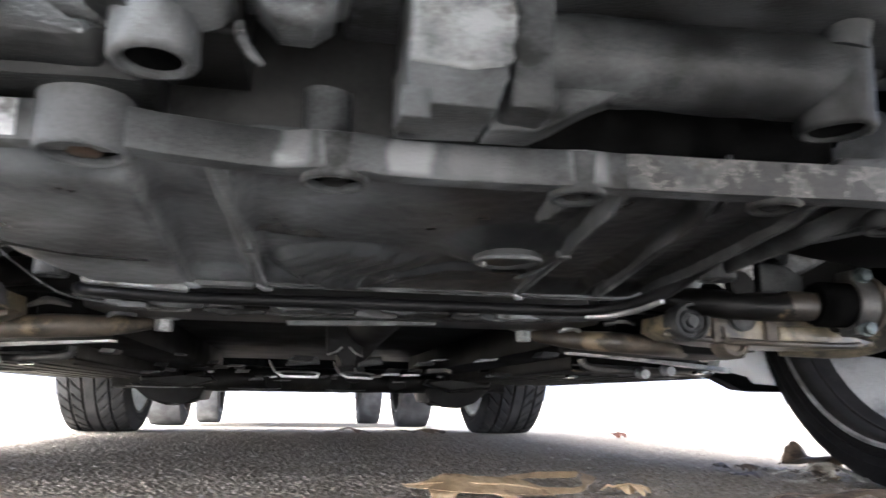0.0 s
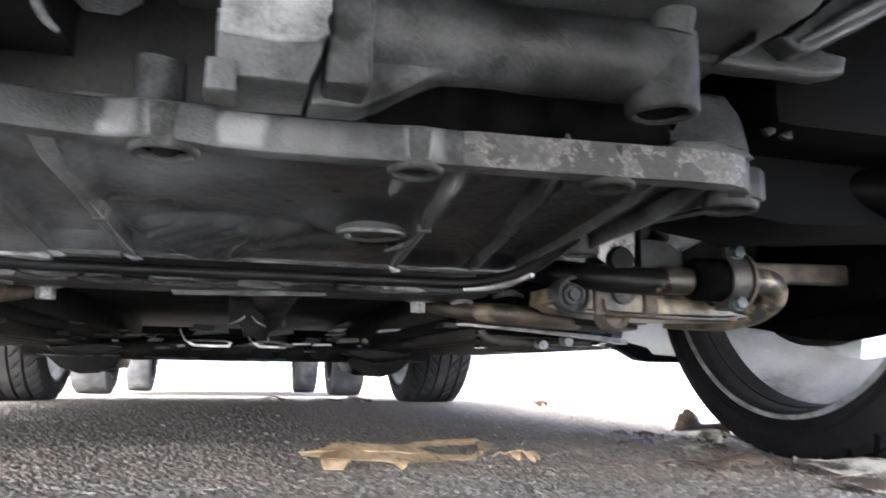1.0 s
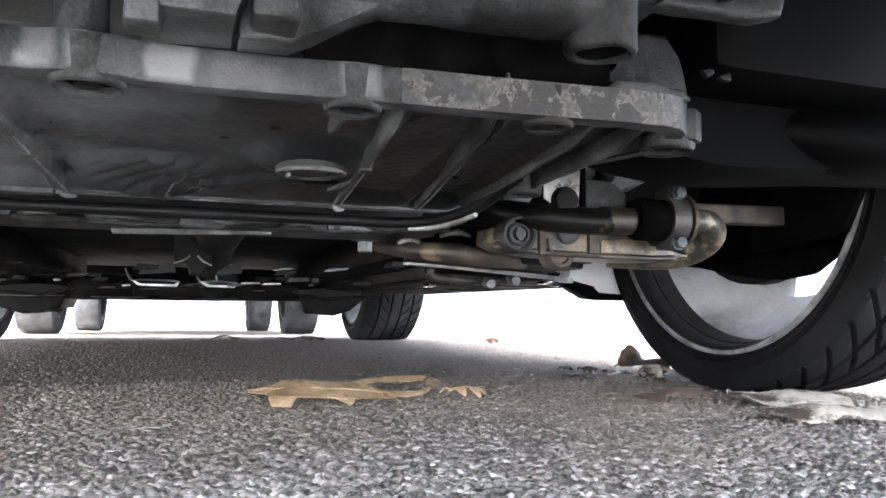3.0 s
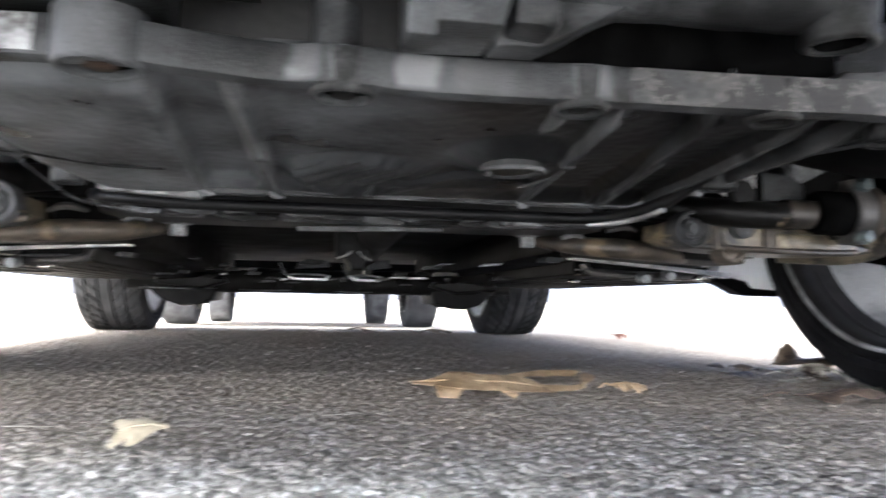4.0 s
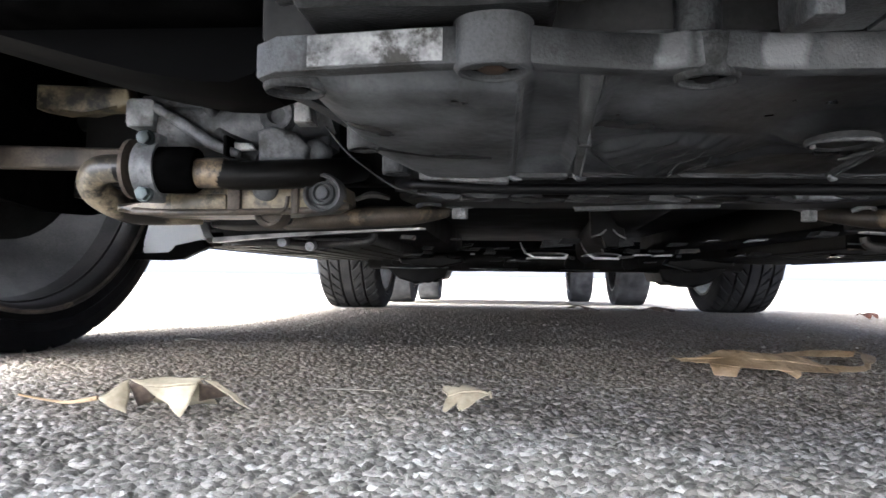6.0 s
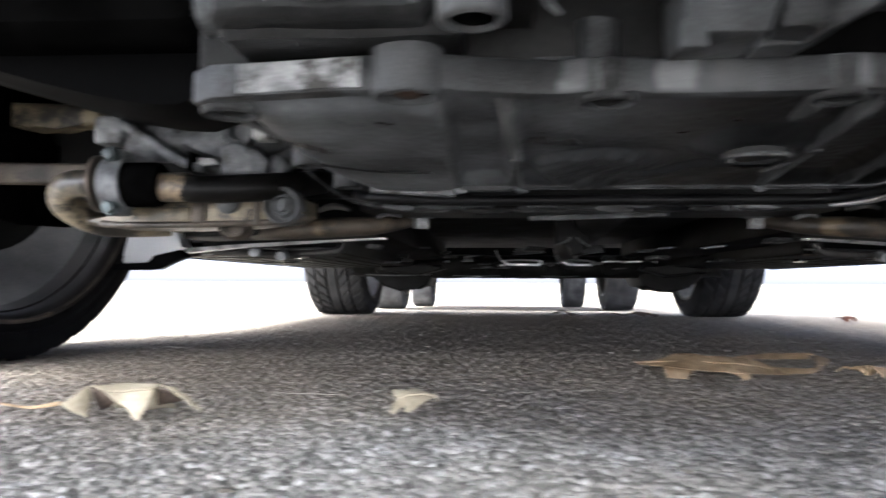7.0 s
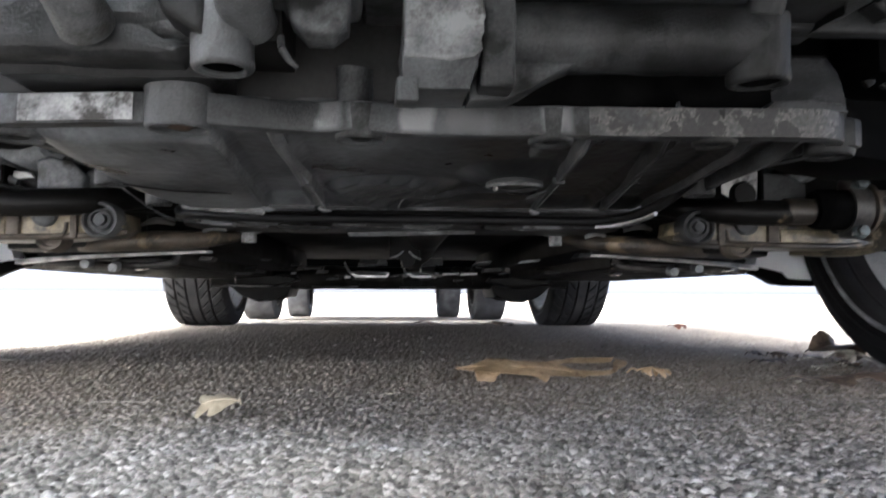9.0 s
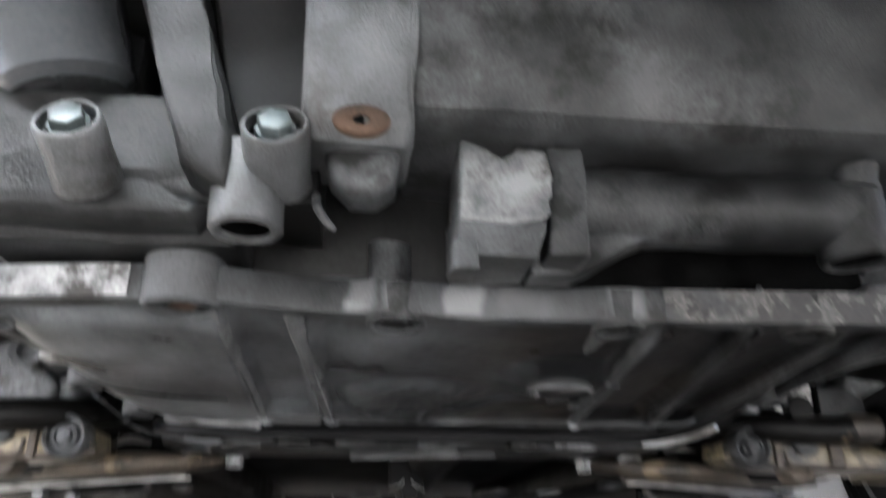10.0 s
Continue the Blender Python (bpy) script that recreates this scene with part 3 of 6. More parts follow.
def pan_height(x, y):
    """The cover's underside: fields sunk between the ribs, a shell-shaped bulge, a raised collar round the drain and a step at the rear."""
    z = 0.2275 - (y - 0.622) * 0.078
    z -= 0.0045 * ease((-0.146 - x) / 0.004)
    sink = 0.0
    for lo_, hi_ in FIELDS:
        if lo_ < x < hi_:
            sink = 0.0095 * min(1.0, 5.0 * min(x - lo_, hi_ - x) / 0.05) ** 0.7
    sink *= ease((0.868 - y) / 0.03)
    sink *= ease((math.hypot(x - 0.086, y - 0.756) - 0.024) / 0.030)
    # the step behind the drain
    if -0.005 < x < 0.12:
        sink *= 1 - 0.6 * ease((x + 0.005) / 0.03) * ease((y - (0.806 + 0.25 * (0.086 - x) ** 2 * 8)) / 0.006)
    # the shell: its left border is sharp, the right runs out
    u, v = (x + 0.020) / 0.066, (y - 0.818) / 0.052
    d = math.hypot(u if u < 0 else u * 0.8, v)
    if d < 1:
        bulge = 0.0078 * ease((1 - d) * (4.5 - 3.0 * ease((u + 0.3) / 1.0)))
        across = 0.78 * x + 0.62 * y
        crest = abs(math.sin(across * math.pi / 0.0165))
        bulge *= 0.70 + 0.38 * crest ** 0.55
        sink -= bulge
    z += sink + 0.007 * math.exp(-(y - 0.622) / 0.018)
    z += 0.0010 * noise.noise(Vector((x * 30, y * 22, 3.0))) + 0.0003 * noise.noise(Vector((x * 140, y * 120, 1.0)))
    return z


def build_cover():
    bm = bmesh.new()
    add_band(bm, outline_cover(), 0.0125, 0.2285, 0.2495)
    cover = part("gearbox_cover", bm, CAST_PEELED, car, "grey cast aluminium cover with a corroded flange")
    # the dished underside, lower towards the rear
    left, right = ([0.60, 0.80, 0.88], [-0.284, -0.262, -0.232]), ([0.60, 0.66, 0.70, 0.755, 0.81, 0.872], [0.300, 0.304, 0.290, 0.268, 0.250, 0.246])
    bm = bmesh.new()
    vs_y = np.linspace(0.622, 0.872, 150)
    wide = 360
    rows = []
    for y in vs_y:
        a, b = float(np.interp(y, *left)), float(np.interp(y, *right))
        row = []
        for k in range(wide):
            s = k / (wide - 1)
            x = a + (b - a) * s
            rim = min(s, 1 - s, (y - 0.622) / 0.25 * 0.6 + 0.0, (0.872 - y) / 0.25 + 0.02)
            row.append(bm.verts.new((x, y, pan_height(x, y) + 0.010 * max(0.0, 1 - rim / 0.045) ** 2)))
        rows.append(row)
    for p, q in zip(rows, rows[1:]):
        for k in range(wide - 1):
            bm.faces.new((p[k], p[k + 1], q[k + 1], q[k]))
    edge = rows[0] + [r[-1] for r in rows[1:]] + rows[-1][-2::-1] + [r[0] for r in rows[-2:0:-1]]
    top = [bm.verts.new((v.co.x, v.co.y, 0.240)) for v in edge]
    for i in range(len(edge)):
        j = (i + 1) % len(edge)
        bm.faces.new((edge[i], edge[j], top[j], top[i]))
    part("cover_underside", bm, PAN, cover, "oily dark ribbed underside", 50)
    # ribs
    for pts, pts_w in (([(-0.149, 0.618), (-0.147, 0.873)], 0.0035), ([(-0.106, 0.618), (-0.090, 0.873)], 0.0050), ([(0.086, 0.640), (0.088, 0.690)], 0.003),
                   ([(0.117, 0.618), (0.124, 0.868)], 0.0035), ([(0.172, 0.612), (0.196, 0.862)], 0.0035), ([(0.238, 0.612), (0.236, 0.850)], 0.003), ([(0.274, 0.618), (0.262, 0.782)], 0.003)):
        bm = bmesh.new()
        (xa, ya), (xb, yb) = pts
        prev = None
        for k in range(25):
            t = k / 24
            x, y = xa + (xb - xa) * t, ya + (yb - ya) * t
            z = 0.2275 - (y - 0.622) * 0.078 - 0.0025 - 0.0006 * math.sin(t * 9 + xa * 40) - 0.0004 * noise.noise(Vector((x * 90, y * 90, 2)))
            z += 0.006 * ease((0.650 - y) / 0.028)
            if xa == 0.086:
                z += 0.008 * t
            x += 0.0008 * noise.noise(Vector((y * 60, xa * 10, 5)))
            w = pts_w * (1.1 - 0.25 * t)
            ring = [bm.verts.new((x + d, y, h)) for d, h in ((-w * 1.5, 0.236), (-w * 0.7, z + 0.0012), (-w * 0.4, z), (w * 0.4, z), (w * 0.7, z + 0.0012), (w * 1.5, 0.236))]
            if prev:
                for i in range(6):
                    bm.faces.new((prev[i], prev[(i + 1) % 6], ring[(i + 1) % 6], ring[i]))
            else:
                bm.faces.new(ring)
            prev = ring
        bm.faces.new(prev[::-1])
        rib = part("rib", bm, CAST_WORN if xa < 0 else CAST_MID if xa < 0.13 else CAST_DEEP, cover)
        if xa in (-0.106, 0.117, 0.172):
            bm = bmesh.new()
            add_tube(bm, [(xa + (xb - xa) * t + 0.0030, ya + (yb - ya) * t, 0.2275 - (ya + (yb - ya) * t - 0.622) * 0.078 - 0.0024) for t in (0.40, 0.52, 0.64, 0.76, 0.88, 0.98)], [0.0003, 0.0008, 0.0006, 0.0010, 0.0008, 0.0010], 6, 4)
            part("rubbed_edge", bm, CAST_PALE if xa < 0 else CAST_WORN, rib, "rubbed edge")
        # casting pip half way along the wider ribs, and the bare end at the rear
        if xa in (-0.106, 0.117):
            bm = bmesh.new()
            t = 0.56 if xa < 0 else 0.48
            x, y = xa + (xb - xa) * t, ya + (yb - ya) * t
            add_lathe(bm, [(0, 0.006), (0.0058, 0.006), (0.0052, -0.001), (0.003, -0.0018), (0, -0.0019)], (x + 0.001, y, 0.2250 - (y - 0.622) * 0.078), "z", 14)
            part("pip", bm, CAST_MID, rib)
        if xa < 0.15 and xa != 0.086:
            bm = bmesh.new()
            add_tube(bm, [(xb - 0.004, yb - 0.012, 0.2052), (xb + 0.001, yb - 0.003, 0.2042), (xb + 0.008, yb + 0.001, 0.2040)], [0.0012, 0.0028, 0.001], 8, 4)
            part("worn_end", bm, CAST_PALE, rib, "bare worn end")
    # the pale border of the shell and its spur at the rear
    for pts, r_ in (([(-0.020 + 0.064 * math.cos(radians(a)), 0.818 + 0.0505 * math.sin(radians(a))) for a in (205, 190, 175, 160, 145, 130, 115, 100)], [0.0003, 0.0007, 0.0009, 0.0010, 0.0010, 0.0011, 0.0014, 0.0016]),
                    ([(-0.012, 0.852), (-0.016, 0.862), (-0.013, 0.869), (-0.002, 0.872)], [0.0008, 0.0018, 0.0020, 0.0008])):
        bm = bmesh.new()
        add_tube(bm, [(x, y, pan_height(x, y) - 0.0004) for x, y in pts], r_, 8, 4)
        part("pale_border", bm, CAST_MID, cover, "pale border of the cast shell")
    # bright scratches across the shell
    for xa, ya, xb, yb, r_ in ((-0.018, 0.860, 0.002, 0.795, 0.0007), (-0.006, 0.862, 0.014, 0.802, 0.0005), (-0.046, 0.848, -0.034, 0.808, 0.0005), (-0.030, 0.842, -0.012, 0.790, 0.0004), (0.006, 0.852, 0.020, 0.806, 0.0004)):
        bm = bmesh.new()
        pts = [(xa + (xb - xa) * k / 8 + 0.003 * math.sin(k * 0.4), ya + (yb - ya) * k / 8) for k in range(9)]
        add_tube(bm, [(x, y, pan_height(x, y) - 0.0001) for x, y in pts], [r_ * (0.3 + 0.7 * math.sin(math.pi * (k + 0.6) / 9.2)) for k in range(9)], 6, 3)
        part("scratch", bm, CAST_WORN, cover, "bright scratch on the cast shell")
    # rubbed lower edge along the rear
    for xa, xb, m_ in ((-0.085, -0.030, CAST_MID), (0.0, 0.105, CAST_WORN), (0.135, 0.240, CAST_MID)):
        bm = bmesh.new()
        add_tube(bm, [(xa + (xb - xa) * k / 8, 0.8705, 0.2062 + 0.0006 * noise.noise(Vector((xa * 40 + k * 0.9, 3.0, 1.0)))) for k in range(9)], [0.0005, 0.0011, 0.0008, 0.0013, 0.0009, 0.0012, 0.0008, 0.0011, 0.0005], 6, 3)
        part("rubbed_edge", bm, m_, cover, "rubbed edge")
    # the lip at the rear edge
    bm = bmesh.new()
    add_box(bm, (-0.232, 0.872, 0.1995), (-0.150, 0.886, 0.214), 0.003)
    rough = [v for v in bm.verts if v.co.x < -0.225]
    for v in rough:
        v.co.z += 0.004
    part("lip", bm, CAST_PAD, cover, "bare bright lip")
    bm = bmesh.new()
    add_box(bm, (-0.146, 0.870, 0.2042), (-0.098, 0.884, 0.222), 0.003)
    part("lip", bm, CAST_MID, cover)
    bm = bmesh.new()
    add_box(bm, (-0.15, 0.871, 0.2062), (0.245, 0.881, 0.226), 0.003)
    rough_cast(bm, 0.0016, 0.012)
    part("lip", bm, CAST_DARK, cover)
    # drain plug in its raised ring
    bm = boss(0.086, 0.756, 0.2128, 0.230, 0.0255, 0.0220, 0.009)
    ring = part("drain_ring", bm, CAST, cover)
    # pale crescent that paints the light on the ring's front edge
    bm = bmesh.new()
    add_tube(bm, [(0.086 + 0.0250 * math.sin(a), 0.756 - 0.0250 * math.cos(a), 0.2136) for a in np.linspace(-1.45, 1.2, 9)], [0.0006, 0.0012, 0.0016, 0.0018, 0.0018, 0.0018, 0.0016, 0.0012, 0.0006], 8, 3)
    part("pale_edge", bm, CAST_WORN, ring, "pale crescent for the lit front edge")
    # steel bead that paints a glint on the ring
    bm = bmesh.new()
    add_lathe(bm, [(0, 0.003), (0.0022, 0.002), (0.0024, -0.001), (0, -0.0022)], (0.071, 0.770, 0.2145), "z", 12)
    part("glint_bead", bm, STEEL, ring, "steel bead for a glint on the ring")
    bm = bmesh.new()
    add_tube(bm, [(0.108, 0.812, 0.2120), (0.114, 0.796, 0.2126), (0.119, 0.778, 0.2138)], [0.001, 0.0024, 0.001], 8, 4)
    part("pale_edge", bm, CAST_MID, ring)
    bm = bmesh.new()
    add_lathe(bm, [(0, 0.226), (0.018, 0.226), (0.018, 0.2205), (0.0160, 0.2190), (0.006, 0.2190), (0.0055, 0.2215), (0, 0.2215)], (0.086, 0.756, 0), "z", 24)
    part("drain_plug", bm, BLACK, cover, "dark oily drain plug")
    # bolt bosses round the flange
    for x, y, r, z0, z1, mat_ in ((-0.281, 0.640, 0.019, 0.2240, 0.2490, CAST), (-0.163, 0.605, 0.0215, 0.2255, 0.266, CAST_PEELED), (-0.045, 0.6245, 0.0178, 0.2246, 0.2480, CAST), (0.088, 0.6225, 0.0160, 0.2248, 0.2480, CAST),
                            (0.205, 0.6175, 0.0155, 0.2250, 0.2480, NEAR_BLACK), (0.3035, 0.6390, 0.0178, 0.2232, 0.2480, CAST), (0.262, 0.775, 0.015, 0.2110, 0.240, CAST), (-0.262, 0.765, 0.013, 0.2110, 0.240, CAST), (-0.250, 0.862, 0.013, 0.2060, 0.238, CAST)):
        b_ = part("boss", boss(x, y, z0, z1, r, r * 0.85, 0.018), mat_, cover)
        # black disc that paints the shade inside the bolt hole
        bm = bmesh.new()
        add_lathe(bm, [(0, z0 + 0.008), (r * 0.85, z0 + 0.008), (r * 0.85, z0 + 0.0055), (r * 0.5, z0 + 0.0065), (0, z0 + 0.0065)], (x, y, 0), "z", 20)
        part("hole", bm, DEEP_BLACK, cover)
        bm = bmesh.new()
        add_lathe(bm, [(0, z0 + 0.005), (r * 0.4, z0 + 0.005), (r * 0.4, z0 + 0.0025), (r * 0.33, z0 + 0.0018), (0, z0 + 0.0018)], (x, y + r * 0.15, 0), "z", 6)
        part("bolt", bm, RUST if x == -0.163 else BLACK, cover)
    # flaked coating on the flange face
    for lo_, hi_ in ((0.110, 0.290),):
        front = [(x, y - 0.0007) for x, y in curve_xy(outline_cover()[13:23]) if lo_ < x < hi_]
        bm = bmesh.new()
        add_prism(bm, front + [(x, y + 0.004) for x, y in reversed(front)], 0.2292, 0.2490, "z", 0.0012)
        part("flaked_face", bm, FLAKED, cover, "flaked grey and white coating")
    # seam in the left panel
    bm = bmesh.new()
    add_tube(bm, [(-0.262, 0.755, 0.2130), (-0.21, 0.785, 0.2105), (-0.165, 0.790, 0.2100)], 0.0016, 8)
    part("seam", bm, BLACK, cover)
    # machined pads on the flange face
    for lo_, hi_, off, m_ in ((-0.266, -0.190, 0.0010, CAST_PAD),):
        front = [(lo_ + (hi_ - lo_) * k / 10, float(np.interp(lo_ + (hi_ - lo_) * k / 10, *zip(*outline_cover()[1:22]))) - off) for k in range(11)]
        bm = bmesh.new()
        add_prism(bm, front + [(x, y + 0.004) for x, y in reversed(front)], 0.2305, 0.2480, "z", 0.0003)
        part("pad", bm, m_, cover, "bright scraped pad")


build_cover()


def build_housing():
    bm = bmesh.new()
    add_box(bm, (-0.30, 0.628, 0.2500), (0.25, 0.90, 0.42), 0.006)
    housing = part("gearbox_housing", bm, NEAR_BLACK, car, "dirty grey cast gearbox housing")

    def piece(name, bm, m=CAST, label="", angle=40):
        if m in (CAST, CAST_DARK, CAST_PALE, CAST_MID, CAST_WORN, CAST_DEEP, CAST_SHADED, CAST_DIRTY):
            rough_cast(bm)
        return part(name, bm, m, housing, label, angle)

    # upper wall that overhangs, with its lower edge
    bm = bmesh.new()
    add_prism(bm, [(0.525, 0.313), (0.535, 0.309), (0.64, 0.309), (0.64, 0.46), (0.500, 0.46), (0.508, 0.38), (0.517, 0.335)], -0.044, 0.285, "x", 0.004)
    piece("upper_wall", bm, CAST_DIRTY)
    # column with the rusty hole
    bm = bmesh.new()
    add_prism(bm, [(0.520, 0.298), (0.526, 0.290), (0.575, 0.290), (0.60, 0.32), (0.60, 0.46), (0.500, 0.46), (0.512, 0.335)], -0.099, -0.043, "x", 0.006)
    piece("column", bm, CAST_MID)
    bm = bmesh.new()
    add_lathe(bm, [(0.0028, 0.006), (0.0028, 0.0002), (0.004, -0.0003), (0.0080, -0.0002), (0.0095, 0.0012), (0.0095, 0.01)], (0, 0, 0), "z", 24)
    piece("hole_rim", place(bm, pose(-0.069, 0.5178, 0.2985, -78, 0, 0) @ Matrix.Diagonal((1.5, 0.85, 1, 1))), RUST, "rusty rim of a bolt hole")
    # black disc for the shade inside the rusty hole
    bm = bmesh.new()
    add_lathe(bm, [(0, 0.004), (0.0034, 0.004), (0.0034, 0.0004), (0.0015, 0.0012), (0, 0.0012)], (0, 0, 0), "z", 16)
    piece("hole", place(bm, pose(-0.072, 0.5176, 0.2985, -78, 0, 0) @ Matrix.Diagonal((1.3, 0.9, 1, 1))), DEEP_BLACK)
    # rounded tube of the casting
    bm = bmesh.new()
    add_tube(bm, [(0.02, 0.582, 0.286), (0.10, 0.580, 0.287), (0.22, 0.580, 0.290)], [0.021, 0.0225, 0.024], 24, 6)
    piece("cast_tube", bm, CAST)
    bm = bmesh.new()
    add_prism(bm, [(0.024, 0.268), (0.096, 0.268), (0.072, 0.256), (0.048, 0.2425), (0.024, 0.2410)], 0.571, 0.592, "y", 0.002)
    piece("web", bm, CAST)
    # tube boss at the right-hand end, over the cover's corner
    piece("tube_boss", boss(0.217, 0.577, 0.2580, 0.302, 0.0205, 0.0150, 0.012))
    bm = bmesh.new()
    add_prism(bm, [(0.225, 0.302), (0.345, 0.3045), (0.362, 0.309), (0.365, 0.322), (0.330, 0.326), (0.25, 0.345), (0.225, 0.345)], 0.596, 0.612, "y", 0.004)
    piece("end_web", bm, CAST)
    bm = bmesh.new()
    add_prism(bm, [(0.300, 0.318), (0.312, 0.310), (0.322, 0.312), (0.395, 0.352), (0.37, 0.372), (0.352, 0.352)], 0.578, 0.62, "y", 0.004)
    piece("bracket", bm, CAST)
    bm = bmesh.new()
    add_tube(bm, [(0.312, 0.578, 0.316), (0.355, 0.574, 0.341), (0.40, 0.572, 0.368)], [0.0012, 0.0045, 0.005], 10)
    piece("rib", bm, CAST)
    bm = bmesh.new()
    add_prism(bm, [(0.240, 0.330), (0.252, 0.316), (0.270, 0.311), (0.266, 0.300), (0.272, 0.318), (0.262, 0.336)], 0.560, 0.60, "y", 0.002)
    piece("rib", bm, CAST)
    bm = bmesh.new()
    add_tube(bm, [(0.185, 0.555, 0.345), (0.212, 0.556, 0.322), (0.214, 0.562, 0.300)], [0.010, 0.012, 0.012], 14)
    piece("rib", bm, CAST)
    # post over the cover's corner, with a foot that leans on the flange
    bm = bmesh.new()
    add_prism(bm, [(0.232, 0.2495), (0.309, 0.2495), (0.307, 0.262), (0.303, 0.284), (0.292, 0.296), (0.266, 0.296), (0.258, 0.266), (0.236, 0.261)], 0.622, 0.665, "y", 0.004)
    piece("corner_post", bm, CAST)
    bm = bmesh.new()
    add_prism(bm, [(0.236, 0.2492), (0.300, 0.2492), (0.294, 0.2560), (0.270, 0.2585), (0.244, 0.2570)], 0.6065, 0.622, "y", 0.002)
    piece("corner_foot", bm, CAST_MID)
    for x, z, lean in ((0.336, 0.2805, -0.2), (0.350, 0.280, 0.5)):
        bm = bmesh.new()
        add_prism(bm, [(x - 0.005, z + 0.001 - lean * 0.004), (x - 0.001, z - 0.0035), (x + 0.0045, z - 0.001 - lean * 0.004), (x + 0.0045, z + 0.003), (x, z + 0.002)], 0.636, 0.641, "y", 0.001)
        piece("clip", bm, NEAR_BLACK)
    # bracket that hangs in the recess
    bm = bmesh.new()
    add_prism(bm, [(0.177, 0.2515), (0.184, 0.2515), (0.184, 0.2526), (0.1788, 0.2530), (0.1788, 0.2568), (0.177, 0.2568)], 0.6145, 0.6185, "y", 0.0006)
    piece("clip", bm, CAST_MID)
    # bright lug and the wedge below it
    bm = bmesh.new()
    add_prism(bm, [(-0.019, 0.259), (0.010, 0.257), (0.024, 0.260), (0.029, 0.266), (0.026, 0.276), (0.030, 0.286), (0.028, 0.300), (0.012, 0.302), (0.004, 0.288), (-0.003, 0.300), (-0.018, 0.306)], 0.541, 0.585, "y", 0.003)
    piece("lug", bm, CAST_WORN, "bright scraped lug")
    bm = bmesh.new()
    add_prism(bm, [(-0.020, 0.270), (0.0265, 0.270), (0.0265, 0.256), (0.022, 0.248), (0.021, 0.2415), (-0.018, 0.2405)], 0.5425, 0.590, "y", 0.0012)
    piece("wedge", bm, CAST)
    bm = bmesh.new()
    add_box(bm, (-0.0225, 0.539, 0.2320), (-0.009, 0.560, 0.2475), 0.0015)
    piece("tab", bm, CAST)
    bm = bmesh.new()
    add_box(bm, (0.0285, 0.546, 0.2440), (0.050, 0.585, 0.306), 0.003)
    piece("upright_web", bm, CAST)
    bm = bmesh.new()
    add_tube(bm, [(-0.050, 0.626, 0.248), (-0.050, 0.626, 0.275)], 0.013, 18)
    piece("round_post", bm, CAST)
    # tube boss with its open lower end
    piece("tube_boss", boss(-0.1235, 0.548, 0.2490, 0.292, 0.0182, 0.0125, 0.012), CAST_MID)
    # black discs that stand for the shade inside both bores
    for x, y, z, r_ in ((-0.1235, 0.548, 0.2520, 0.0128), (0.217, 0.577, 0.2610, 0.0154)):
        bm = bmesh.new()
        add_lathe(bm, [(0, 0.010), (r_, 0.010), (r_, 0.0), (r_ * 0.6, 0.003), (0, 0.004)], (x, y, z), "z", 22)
        piece("bore", bm, DEEP_BLACK, "black disc for the shade in the bore")
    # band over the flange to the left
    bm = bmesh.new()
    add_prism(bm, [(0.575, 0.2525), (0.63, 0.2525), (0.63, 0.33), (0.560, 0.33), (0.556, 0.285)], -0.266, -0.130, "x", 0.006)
    piece("side_wall", bm, CAST_SHADED)
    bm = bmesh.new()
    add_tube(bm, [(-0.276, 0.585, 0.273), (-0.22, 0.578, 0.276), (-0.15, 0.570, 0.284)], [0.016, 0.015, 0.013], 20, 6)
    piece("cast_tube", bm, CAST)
    # leaning rib, and a black web for the shade in the pocket behind it
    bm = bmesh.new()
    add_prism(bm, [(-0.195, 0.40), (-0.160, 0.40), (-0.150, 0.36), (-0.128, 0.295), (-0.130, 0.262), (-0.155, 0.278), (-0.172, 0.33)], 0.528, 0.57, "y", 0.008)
    piece("slanting_rib", bm, CAST_SHADED)
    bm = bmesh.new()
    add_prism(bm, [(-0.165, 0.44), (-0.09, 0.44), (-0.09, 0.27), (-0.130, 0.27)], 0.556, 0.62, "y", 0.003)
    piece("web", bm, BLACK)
    # foot of the column, set back, and the little hook beside it
    bm = bmesh.new()
    add_prism(bm, [(-0.088, 0.300), (-0.048, 0.300), (-0.051, 0.274), (-0.059, 0.2665), (-0.074, 0.2665), (-0.084, 0.276)], 0.534, 0.560, "y", 0.006)
    piece("column_foot", bm, CAST)
    bm = bmesh.new()
    add_tube(bm, [(-0.090, 0.545, 0.270), (-0.089, 0.541, 0.262), (-0.085, 0.540, 0.255), (-0.079, 0.543, 0.251)], [0.0022, 0.0024, 0.0022, 0.0012], 10)
    piece("hook", bm, CAST)
    # zinc bolts in their seats
    for x, z in ((-0.1095, 0.2915), (-0.203, 0.2880)):
        tilt = pose(x, 0.520, z, -112, 0, 0)
        piece("bolt_seat", place(boss(0, 0, -0.004, 0.034, 0.0158, 0.0132, 0.012), tilt), CAST_MID)
        # black disc for the shade round the bolt head
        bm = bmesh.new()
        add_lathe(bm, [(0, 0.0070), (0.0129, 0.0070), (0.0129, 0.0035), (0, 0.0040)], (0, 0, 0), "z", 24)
        piece("seat_shade", place(bm, tilt), DEEP_BLACK)
        piece("bolt", place(hex_bolt(0, 0, 0.002, 0.0086, 0.006, 1.15), tilt), ZINC, "zinc-plated hexagon bolt")
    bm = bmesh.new()
